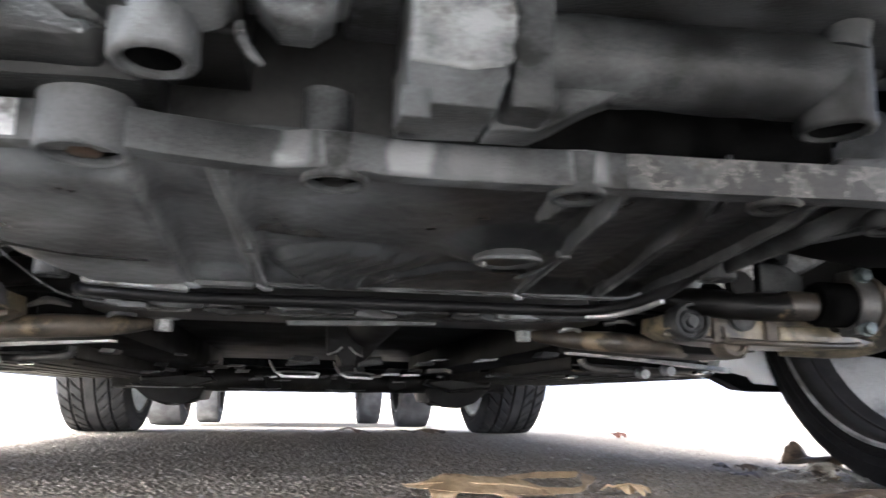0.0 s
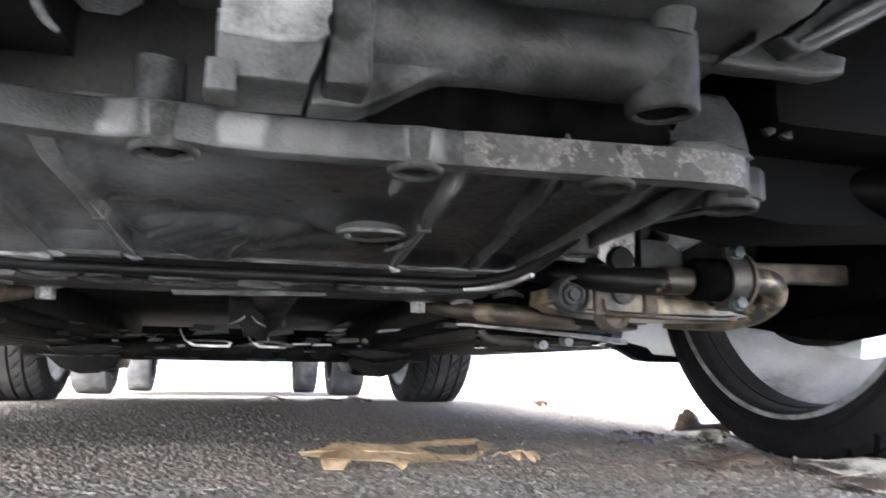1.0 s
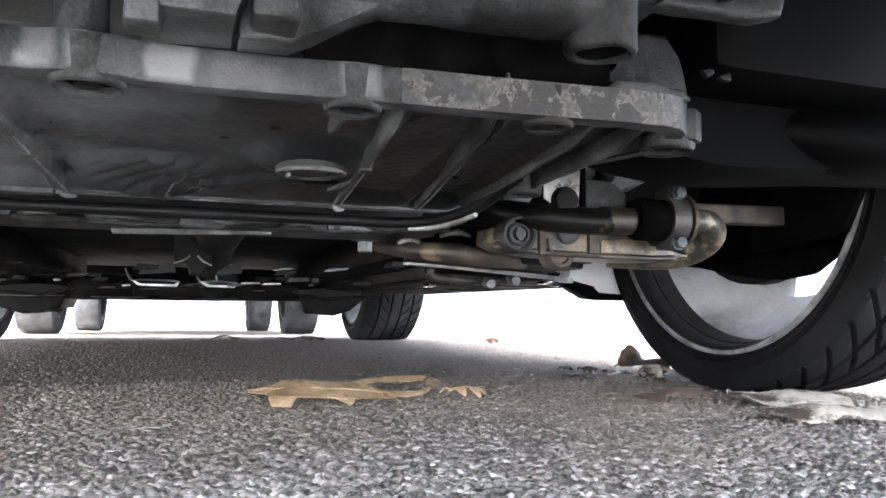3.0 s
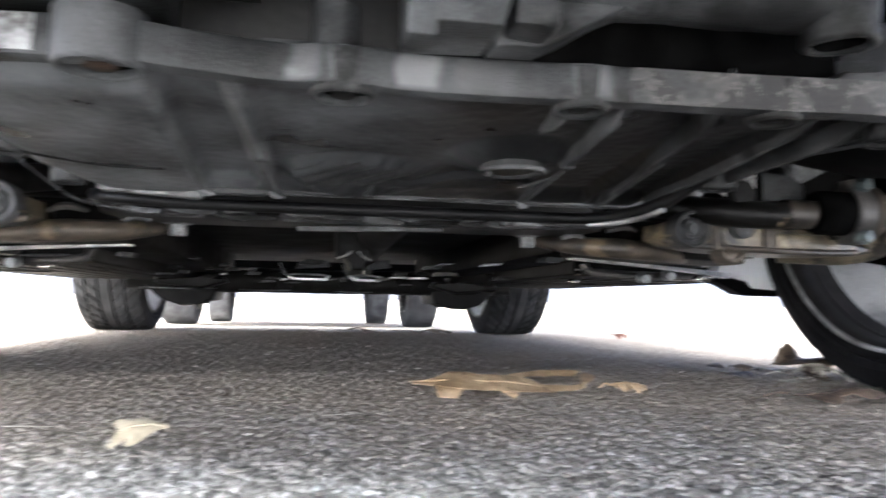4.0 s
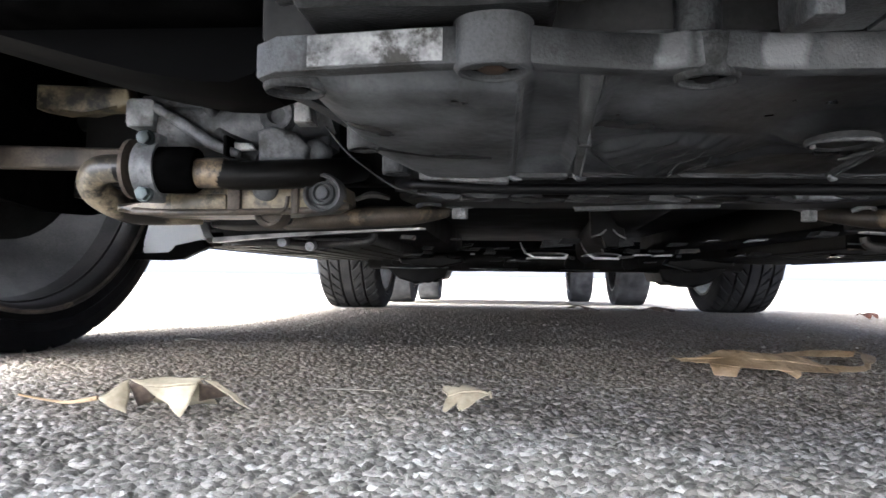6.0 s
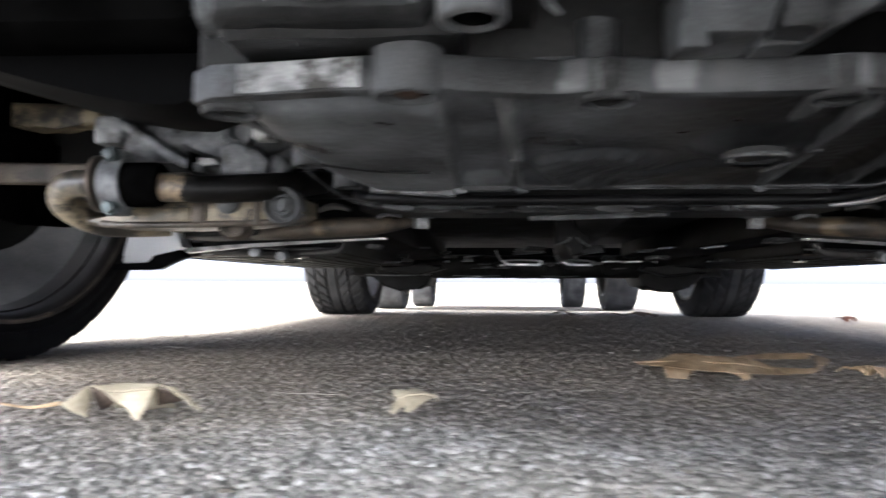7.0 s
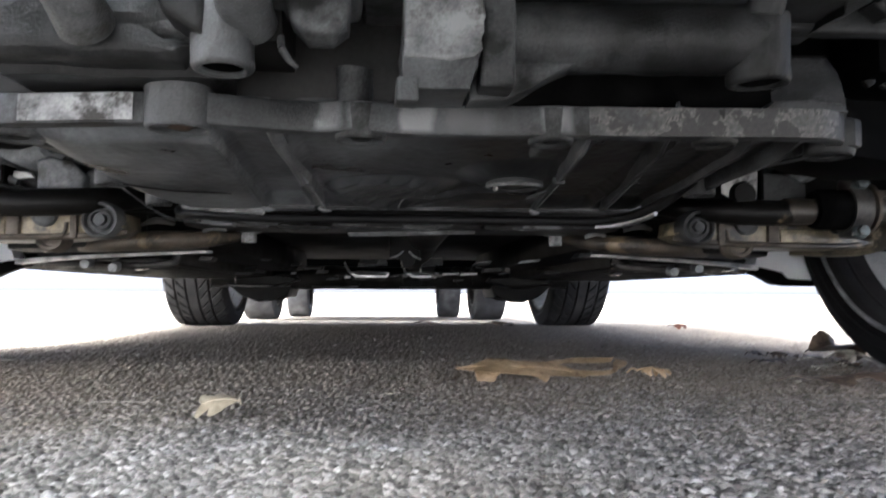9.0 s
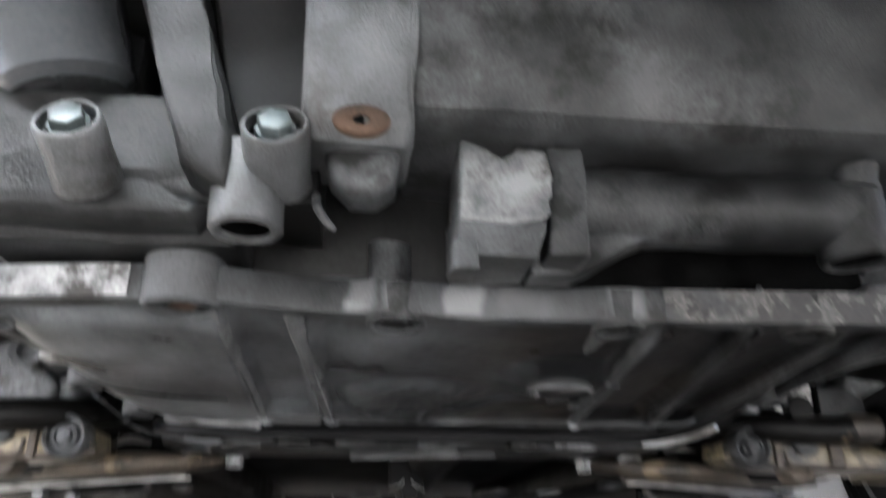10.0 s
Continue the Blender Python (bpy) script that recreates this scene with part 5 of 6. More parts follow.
def build_middle():
    # hose along the cover's rear edge
    bm = bmesh.new()
    add_tube(bm, [(-0.265, 0.99, 0.215), (-0.235, 0.935, 0.206), (-0.15, 0.922, 0.201), (0.0, 0.912, 0.200), (0.14, 0.902, 0.199), (0.208, 0.888, 0.199), (0.236, 0.82, 0.205), (0.25, 0.76, 0.224)], 0.0055, 16, 10)
    part("hose", bm, HOSE, car, "glossy black rubber hose")
    # steel tube that paints the highlight on the hose's bend
    bm = bmesh.new()
    add_tube(bm, [(0.196, 0.884, 0.1915), (0.214, 0.872, 0.1925), (0.228, 0.848, 0.195), (0.236, 0.815, 0.199)], [0.0015, 0.0026, 0.003, 0.0022], 10, 8)
    part("hose_highlight", bm, STEEL, car, "steel tube for the highlight on the hose bend")
    bm = bmesh.new()
    add_tube(bm, [(-0.325, 0.905, 0.258), (-0.312, 0.900, 0.242), (-0.299, 0.900, 0.2285), (-0.282, 0.902, 0.2155), (-0.266, 0.905, 0.2045), (-0.248, 0.908, 0.1965), (-0.215, 0.930, 0.1935)], 0.0009, 10, 5)
    part("wire", bm, CAST, car, "thin grey sheathed wire")
    # cross member with its strips
    bm = bmesh.new()
    add_prism(bm, [(-0.24, 0.985), (0.24, 0.985), (0.27, 1.03), (0.26, 1.12), (-0.26, 1.12), (-0.27, 1.03)], 0.200, 0.25, "z", 0.006)
    member = part("cross_member", bm, NEAR_BLACK, car, "black subframe cross member")
    for xa, xb, y, z in ((0.135, 0.180, 0.965, 0.198), (-0.205, -0.165, 0.99, 0.1985)):
        bm = bmesh.new()
        add_box(bm, (xa, y, z - 0.0015), (xb, y + 0.02, z + 0.007), 0.002)
        part("strip", bm, CAST_PALE, member, "bare metal strip")
    bm = bmesh.new()
    add_prism(bm, [(-0.072, 0.1915), (-0.04, 0.1925), (0.088, 0.1965), (0.090, 0.2025), (-0.03, 0.1985), (-0.074, 0.1970)], 1.055, 1.063, "y", 0.0012)
    part("strip", bm, CAST_WORN, member, "bare metal strip")
    bm = bmesh.new()
    add_tube(bm, [(-0.27, 1.00, 0.211), (-0.18, 0.998, 0.206), (-0.09, 1.020, 0.203), (0.0, 1.028, 0.2025), (0.10, 1.026, 0.2030), (0.17, 0.995, 0.2005), (0.27, 0.985, 0.206)], 0.0062, 12, 8, 0.8)
    part("lip", bm, CAST_MID, member, "dusty rolled lip")
    for k, (x, w) in enumerate(((-0.215, 0.018), (-0.172, 0.026), (-0.120, 0.030), (-0.068, 0.020), (-0.034, 0.026), (0.014, 0.022), (0.052, 0.034), (0.104, 0.018), (0.142, 0.026), (0.188, 0.016))):
        bm = bmesh.new()
        z, h = 0.1955 + 0.0022 * math.sin(k * 2.3), 0.006 + 0.003 * math.sin(k * 1.7)
        add_prism(bm, [(x - w, z + 0.002), (x - w * 0.3, z - 0.001), (x + w * 0.2, z + 0.0015), (x + w * 0.9, z), (x + w, z + h * 0.6), (x + w * 0.4, z + h), (x - w * 0.5, z + h * 0.8), (x - w * 0.9, z + h * 1.1)], 0.962 + 0.006 * (k % 3), 0.984, "y", 0.0012)
        rough_cast(bm, 0.0020, 0.010)
        part("bracket", bm, (CAST_MID, CAST, NEAR_BLACK, CAST_MID, CAST_DEEP)[k % 5], member)
    # black wall added to keep outside light from showing through
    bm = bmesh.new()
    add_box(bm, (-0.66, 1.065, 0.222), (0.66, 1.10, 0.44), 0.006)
    part("closing_wall", bm, UNDERSEAL, car, "black wall added to close the view behind the engine")
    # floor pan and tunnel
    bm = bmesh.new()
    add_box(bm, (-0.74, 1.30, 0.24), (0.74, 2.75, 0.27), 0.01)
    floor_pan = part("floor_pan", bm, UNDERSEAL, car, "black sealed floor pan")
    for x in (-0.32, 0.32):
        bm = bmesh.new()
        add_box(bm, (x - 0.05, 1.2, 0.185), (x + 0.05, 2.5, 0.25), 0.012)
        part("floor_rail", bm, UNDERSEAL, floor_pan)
    bm = bmesh.new()
    add_tube(bm, [(0.05, 1.15, 0.235), (0.04, 1.5, 0.215), (0.06, 2.0, 0.20), (0.10, 2.4, 0.19)], 0.032, 20, 6)
    part("exhaust_pipe", bm, BLACK, car, "black exhaust pipe")
    # shiny hangers under the tunnel
    for xa, xb, y in ((-0.100, -0.016, 1.75), (0.024, 0.092, 1.75)):
        bm = bmesh.new()
        add_prism(bm, [(xa - 0.002, 0.1655), (xa + 0.012, 0.1545), (xb - 0.004, 0.1540), (xb + 0.002, 0.1650), (xb - 0.003, 0.1650), (xb - 0.008, 0.1578), (xa + 0.016, 0.1582), (xa + 0.005, 0.1655)], y - 0.004, y + 0.004, "y", 0.0009)
        hanger = part("hanger", bm, STEEL, car, "bright steel exhaust hanger")
        bm = bmesh.new()
        add_tube(bm, [(xa + 0.003, y + 0.01, 0.1655), (xa + 0.020, y + 0.012, 0.1672), (xb - 0.020, y + 0.012, 0.1668), (xb - 0.001, y + 0.01, 0.1650)], [0.0012, 0.0019, 0.0021, 0.0013], 8, 5)
        part("rod", bm, STEEL, hanger)
        bm = bmesh.new()
        add_tube(bm, [(xa - 0.013, y, 0.188), (xa - 0.008, y, 0.176), (xa - 0.001, y, 0.1655)], [0.0012, 0.0022, 0.0030], 8, 5)
        part("leg", bm, DULL, hanger)
        bm = bmesh.new()
        add_box(bm, (xa + 0.012, y + 0.012, 0.1568), (xb - 0.010, y + 0.030, 0.1650), 0.002)
        part("rubber_block", bm, BLACK, hanger)
    bm = bmesh.new()
    add_tube(bm, [(0.051, 1.74, 0.204), (0.052, 1.74, 0.180), (0.054, 1.74, 0.168)], [0.0014, 0.002, 0.003], 8)
    part("hanger_pin", bm, DULL, car)
    for x, z, w, h, m_ in ((0.108, 0.1600, 0.017, 0.0018, STEEL), (0.145, 0.1595, 0.017, 0.0022, STEEL), (0.124, 0.1470, 0.010, 0.0012, DARK_STEEL), (0.192, 0.1680, 0.020, 0.0050, DARK_STEEL), (0.080, 0.1560, 0.012, 0.003, DARK_STEEL),
                        (-0.207, 0.1590, 0.004, 0.0016, STEEL), (-0.100, 0.1520, 0.006, 0.002, STEEL), (-0.130, 0.1480, 0.012, 0.002, CAST), (0.07, 0.182, 0.022, 0.010, CAST), (-0.05, 0.180, 0.03, 0.008, CAST)):
        bm = bmesh.new()
        add_prism(bm, [(x - w, z - h), (x + w, z - h * 0.4), (x + w * 0.9, z + h), (x - w * 0.8, z + h * 0.7)], 1.60, 1.63, "y", 0.001)
        part("heat_shield_clip", bm, m_, car)
    # tunnel bracket between the hangers
    bm = bmesh.new()
    add_prism(bm, [(-0.020, 0.24), (-0.018, 0.176), (0.0, 0.184), (0.004, 0.162), (0.024, 0.162), (0.022, 0.184), (0.034, 0.176), (0.030, 0.24)], 1.35, 1.37, "y", 0.003)
    part("tunnel_bracket", bm, BLACK, car, "dark tunnel bracket")
    for pts in ([(-0.018, 1.345, 0.178), (-0.004, 1.344, 0.183), (0.004, 1.345, 0.190)], [(0.034, 1.345, 0.176), (0.022, 1.344, 0.182), (0.014, 1.345, 0.190)]):
        bm = bmesh.new()
        add_tube(bm, pts, 0.0014, 8)
        part("bracket_edge", bm, DULL, car)
    # drop links under the floor
    for s in (1, -1):
        bm = bmesh.new()
        add_prism(bm, mirror([(0.24, 0.152), (0.30, 0.136), (0.395, 0.147), (0.40, 0.160), (0.30, 0.156), (0.25, 0.164)], s), 2.0, 2.06, "y", 0.006)
        part("floor_brace", bm, NEAR_BLACK, car, "dark dusty floor brace")
    # clips made up and scattered at random for clutter and glints under the floor
    rng = random.Random(8)
    for k in range(60):
        x, y = rng.uniform(-0.55, 0.55), rng.uniform(1.18, 2.30)
        z, w, h = rng.uniform(0.158, 0.180), rng.uniform(0.006, 0.022), rng.uniform(0.002, 0.008)
        lean = rng.uniform(-0.5, 0.5)
        bm = bmesh.new()
        add_prism(bm, [(x - w, z), (x + w * 0.7, z + lean * h), (x + w, z + h), (x - w * 0.6, z + h * (1.2 - lean))], y, y + rng.uniform(0.01, 0.04), "y", 0.001)
        part("underbody_clip", bm, (BLACK, CAST_DEEP, GLOSS, DARK_STEEL, CAST_MID, NEAR_BLACK)[k % 6], floor_pan)
    for x, y, z in ((-0.30, 1.03, 0.205), (0.29, 1.02, 0.204), (-0.13, 0.985, 0.203), (0.02, 1.0, 0.206), (0.11, 0.98, 0.203), (-0.24, 1.06, 0.200), (0.25, 1.07, 0.199)):
        bm = bmesh.new()
        w = rng.uniform(0.010, 0.022)
        add_tube(bm, [(x - w, y, z - 0.004), (x, y - 0.006, z + 0.001), (x + w, y + 0.004, z - 0.002)], [0.0025, 0.004, 0.0025], 8, 4)
        part("bracket", bm, (DULL, CAST_MID, DARK_STEEL)[rng.randrange(3)], member)
    # rear cross beam and valance
    bm = bmesh.new()
    add_tube(bm, [(-0.54, 2.42, 0.176), (-0.36, 2.41, 0.168), (-0.18, 2.40, 0.1665), (0.0, 2.40, 0.1655), (0.18, 2.40, 0.1665), (0.36, 2.41, 0.170), (0.54, 2.42, 0.178)], [0.040, 0.037, 0.034, 0.033, 0.033, 0.036, 0.040], 18, 8)
    rough_cast(bm, 0.004, 0.03)
    beam = part("rear_beam", bm, NEAR_BLACK, car, "black lumpy rear axle beam")
    for x, w, z in ((-0.42, 0.05, 0.136), (-0.33, 0.03, 0.141), (-0.12, 0.022, 0.137), (0.06, 0.03, 0.1365), (0.22, 0.025, 0.138), (0.40, 0.05, 0.135)):
        bm = bmesh.new()
        add_prism(bm, [(x - w, z + 0.014), (x - w * 0.6, z + 0.002), (x + w * 0.3, z), (x + w, z + 0.010), (x + w * 0.8, z + 0.04), (x - w * 0.8, z + 0.04)], 2.36, 2.40, "y", 0.004)
        rough_cast(bm, 0.003, 0.02)
        part("lug", bm, BLACK, beam)
    # steel strips that paint the reflection along the beam's lower edge
    for xa, xb, z in ((-0.50, -0.30, 0.1400), (-0.24, -0.10, 0.1385), (0.02, 0.13, 0.1380)):
        bm = bmesh.new()
        add_tube(bm, [(xa, 2.354, z + 0.001), ((xa + xb) / 2, 2.352, z - 0.0008), (xb, 2.354, z + 0.0015)], [0.0006, 0.0018, 0.0006], 8, 6)
        part("beam_glint", bm, STEEL, beam, "steel strip for the light along the beam edge")
    # unseen valance, set back to keep light off the ground before it
    bm = bmesh.new()
    add_prism(bm, [(3.50, 0.152), (3.53, 0.158), (3.53, 0.47), (3.48, 0.47)], -0.84, 0.84, "x", 0.006)
    part("rear_valance", bm, PLASTIC, car, "black rear valance")
    # unseen body shell and bumper, with a gap between them to let light down
    bm = bmesh.new()
    add_prism(bm, [(0.245, 0.70), (1.05, 0.92), (1.5, 1.38), (2.6, 1.42), (3.48, 0.98), (3.62, 0.60), (3.60, 0.30), (3.54, 0.28), (3.48, 0.46), (2.62, 0.50), (1.42, 0.48), (0.92, 0.50), (0.62, 0.475), (0.60, 0.66), (0.245, 0.64)], -0.92, 0.92, "x", 0.02)
    part("body", bm, PAINT, car, "white painted body shell")
    for s in (1, -1):
        bm = bmesh.new()
        add_prism(bm, [(0.10, 0.30), (0.05, 0.60), (0.32, 0.70), (0.62, 0.66), (0.62, 0.47), (0.40, 0.40)], s * 0.84, s * 0.92, "x", 0.01)
        part("wing", bm, PAINT, car, "white front wing")
    # unseen bumper, hung low to block light from the front
    bm = bmesh.new()
    add_prism(bm, [(0.19, 0.245), (0.0, 0.235), (-0.10, 0.32), (-0.08, 0.58), (0.10, 0.66), (0.20, 0.66)], -0.90, 0.90, "x", 0.02)
    part("front_bumper", bm, PAINT, car, "white front bumper")
    # unseen panels added to narrow the slot that lets light down
    for xa, xb in ((-0.90, -0.68), (-0.18, 0.90)):
        bm = bmesh.new()
        add_box(bm, (xa, 0.16, 0.60), (xb, 0.30, 0.635), 0.004)
        part("slot_cover", bm, BLACK, car, "unseen black panel that narrows the light slot")
    # black sheet added to hide the white body above the bay
    bm = bmesh.new()
    add_box(bm, (-0.90, 0.50, 0.445), (0.90, 1.40, 0.466), 0.004)
    part("bay_cover", bm, BLACK, car, "black sheet added to darken the engine bay")
    bm = bmesh.new()
    add_prism(bm, [(1.40, 0.30), (1.40, 0.49), (2.55, 0.49), (2.55, 0.30)], 0.80, 0.87, "x", 0.01)
    part("door", bm, PAINT, car, "white painted door")
    bm = bmesh.new()
    add_prism(bm, [(1.40, 0.30), (1.40, 0.49), (2.55, 0.49), (2.55, 0.30)], -0.87, -0.80, "x", 0.01)
    part("door", bm, PAINT, car, "white painted door")


build_middle()


def tread(theta, v):
    """Groove depth at an angle and a place across the tread (-1 to 1)."""
    for c in (-0.58, -0.16, 0.26, 0.64):
        if abs(v - c) < 0.030:
            return 1.0
    u = theta * 42 / math.tau + 2.4 * abs(v - 0.05)
    return 0.7 if (u % 1.0) < 0.16 and not -0.16 < v < 0.26 else 0.0


def build_wheel(owner, x_in, s, cy, cz, radius, rim_r, width, detailed=True, mat_tread=RUBBER, fit_turn=0.0, mat_barrel=BARREL, mat_dish=DISH):
    """A wheel whose inner face lies at x_in and that reaches outwards by its width; s is its side."""
    wheel = empty("wheel", (0, 0, 0), owner)
    xc = x_in + s * width / 2
    hw = width / 2
    ground_z = road_height(cy) + 0.0015
    seg, cross = (546, 60) if detailed else (72, 16)
    bm = bmesh.new()
    rings = []
    side = [(rim_r, -hw * 0.80), (rim_r + 0.004, -hw * 0.90), (rim_r + 0.012, -hw * 0.97), (rim_r + 0.014, -hw * 0.995), (rim_r + 0.017, -hw * 0.975), (rim_r + 0.026, -hw), (rim_r + 0.028, -hw * 1.015), (rim_r + 0.031, -hw), (radius - 0.018, -hw * 0.97), (radius - 0.008, -hw * 0.91)]
    for k in range(seg):
        th = k / seg * math.tau
        ring = []
        for r, h in side:
            ring.append((r, h))
        for j in range(cross + 1):
            v = -1 + 2 * j / cross
            h = v * hw * 0.87
            r = radius - 0.004 * abs(v) ** 4 - (0.0075 * tread(th, v) if detailed else 0)
            ring.append((r, h))
        for r, h in reversed(side):
            ring.append((r, -h))
        rings.append([bm.verts.new((xc + h * s * (1 + 0.03 * max(0.0, math.cos(th)) ** 24), cy + r * math.sin(th), max(cz - r * math.cos(th), ground_z))) for r, h in ring])
    for k in range(seg):
        a, b = rings[k], rings[(k + 1) % seg]
        for i in range(len(a) - 1):
            bm.faces.new((a[i], a[i + 1], b[i + 1], b[i]))
        bm.faces.new((a[-1], a[0], b[0], b[-1]))
    part("tyre", bm, mat_tread, wheel, "black low-profile tyre", 35)
    bm = bmesh.new()
    lip = [(rim_r + 0.006, -hw * 0.90), (rim_r + 0.004, -hw * 0.925), (rim_r + 0.0012, -hw * 0.95), (rim_r - 0.0012, -hw * 0.953), (rim_r - 0.0024, -hw * 0.94), (rim_r - 0.003, -hw * 0.90)]
    add_lathe(bm, [(r, h * s) for r, h in lip], (xc, cy, cz), "x", 72, True)
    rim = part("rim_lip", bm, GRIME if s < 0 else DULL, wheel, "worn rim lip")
    bm = bmesh.new()
    prof = [(rim_r - 0.003, -hw * 0.90), (rim_r - 0.007, -hw * 0.86), (rim_r - 0.010, -hw * 0.78), (rim_r - 0.011, -hw * 0.60), (rim_r - 0.014, -hw * 0.585), (rim_r - 0.014, -hw * 0.56), (rim_r - 0.011, -hw * 0.54), (rim_r - 0.018, -hw * 0.30), (rim_r - 0.012, -hw * 0.28), (rim_r - 0.001, -hw * 0.80)]
    add_lathe(bm, [(r, h * s) for r, h in prof], (xc, cy, cz), "x", 72, True)
    part("rim_barrel", bm, mat_barrel, wheel, "brake-dusted barrel")
    bm = bmesh.new()
    prof = [(rim_r - 0.018, -hw * 0.30), (rim_r - 0.030, -hw * 0.05), (rim_r - 0.052, hw * 0.25), (rim_r - 0.085, hw * 0.55), (rim_r - 0.078, hw * 0.57), (rim_r - 0.030, hw * 0.1), (rim_r - 0.012, -hw * 0.28)]
    add_lathe(bm, [(r, h * s) for r, h in prof], (xc, cy, cz), "x", 72, True)
    part("rim_dish", bm, mat_dish, wheel, "pale streaked dish of the rim")
    bm = bmesh.new()
    prof = [(rim_r - 0.085, hw * 0.57), (rim_r - 0.050, hw * 0.75), (rim_r - 0.012, hw * 0.85), (rim_r + 0.006, hw * 0.95), (rim_r + 0.006, hw * 0.90), (rim_r - 0.010, hw * 0.7), (rim_r - 0.06, hw * 0.62)]
    add_lathe(bm, [(r, h * s) for r, h in prof], (xc, cy, cz), "x", 72, True)
    part("rim", bm, ALLOY, wheel, "silver alloy rim")
    for k in range(5):
        th = k / 5 * math.tau + 0.36
        bm = bmesh.new()
        wv = 0.045
        inner, outer = 0.05, rim_r - 0.075
        pts = [(inner, -wv), (inner, wv), (rim_r * 0.5, wv * 0.9), (outer, wv * 1.35), (outer, -wv * 1.35), (rim_r * 0.5, -wv * 0.9)]
        add_prism(bm, pts, hw * 0.60, hw * 0.82, "z", 0.004)
        m = Matrix.Translation((xc, cy, cz)) @ Matrix(((0, 0, s, 0), (math.sin(th), math.cos(th), 0, 0), (-math.cos(th), math.sin(th), 0, 0), (0, 0, 0, 1)))
        part("spoke", place(bm, m), ALLOY, wheel)
    bm = bmesh.new()
    add_lathe(bm, [(0, hw * 0.5 * s), (0.075, hw * 0.5 * s), (0.075, hw * 0.85 * s), (0, hw * 0.85 * s)], (xc, cy, cz), "x", 24)
    part("hub", bm, ALLOY, wheel)
    bm = bmesh.new()
    add_lathe(bm, [(0.05, -0.3 * hw * s), (rim_r * 0.62, -0.3 * hw * s), (rim_r * 0.62, -0.05 * hw * s), (0.05, -0.05 * hw * s)], (xc, cy, cz), "x", 40, True)
    part("brake_disc", bm, BLACK, wheel, "dark brake disc")
    if fit_turn:
        turn = Matrix.Translation((x_in, cy, 0)) @ pose(0, 0, 0, 0, 0, fit_turn) @ Matrix.Translation((-x_in, -cy, 0))
        for o in wheel.children:
            o.data.transform(turn)
    return wheel


# front wheels are set and turned one by one to fit the camera's view
for s in (1, -1):
    build_wheel(car, s * (0.750 if s > 0 else 0.800), s, 1.155 if s > 0 else 1.215, 0.327, 0.329, 0.268, 0.21, True, RUBBER, 0 if s > 0 else -9, BARREL, DISH if s > 0 else DISH_SHADED)
    build_wheel(car, s * 0.562, s, 2.93, 0.299, 0.30, 0.235, 0.212, True, DUSTY, 0, ALLOY)

# ---- the car behind ----
back_car = tagged(empty("parked_car", (-0.07, 5.7, -0.07)), "grey car parked behind, only its tyres in sight", "car")
bm = bmesh.new()
add_prism(bm, [(4.0, 0.30), (3.98, 0.55), (4.6, 0.80), (5.2, 1.25), (6.5, 1.28), (7.2, 0.85), (7.25, 0.30)], -0.9, 0.8, "x", 0.02)
part("body", bm, PAINT, back_car, "pale painted body")
for y in (4.72, 6.85):
    for s in (1, -1):
        g = float(road_height(np.array(y)))
        build_wheel(back_car, (-0.07 if y < 6 else -0.10) + s * (0.588 if y < 6 else 0.565), s, y, g + 0.30, 0.30, 0.21, 0.19, False, HAZY_TREAD)


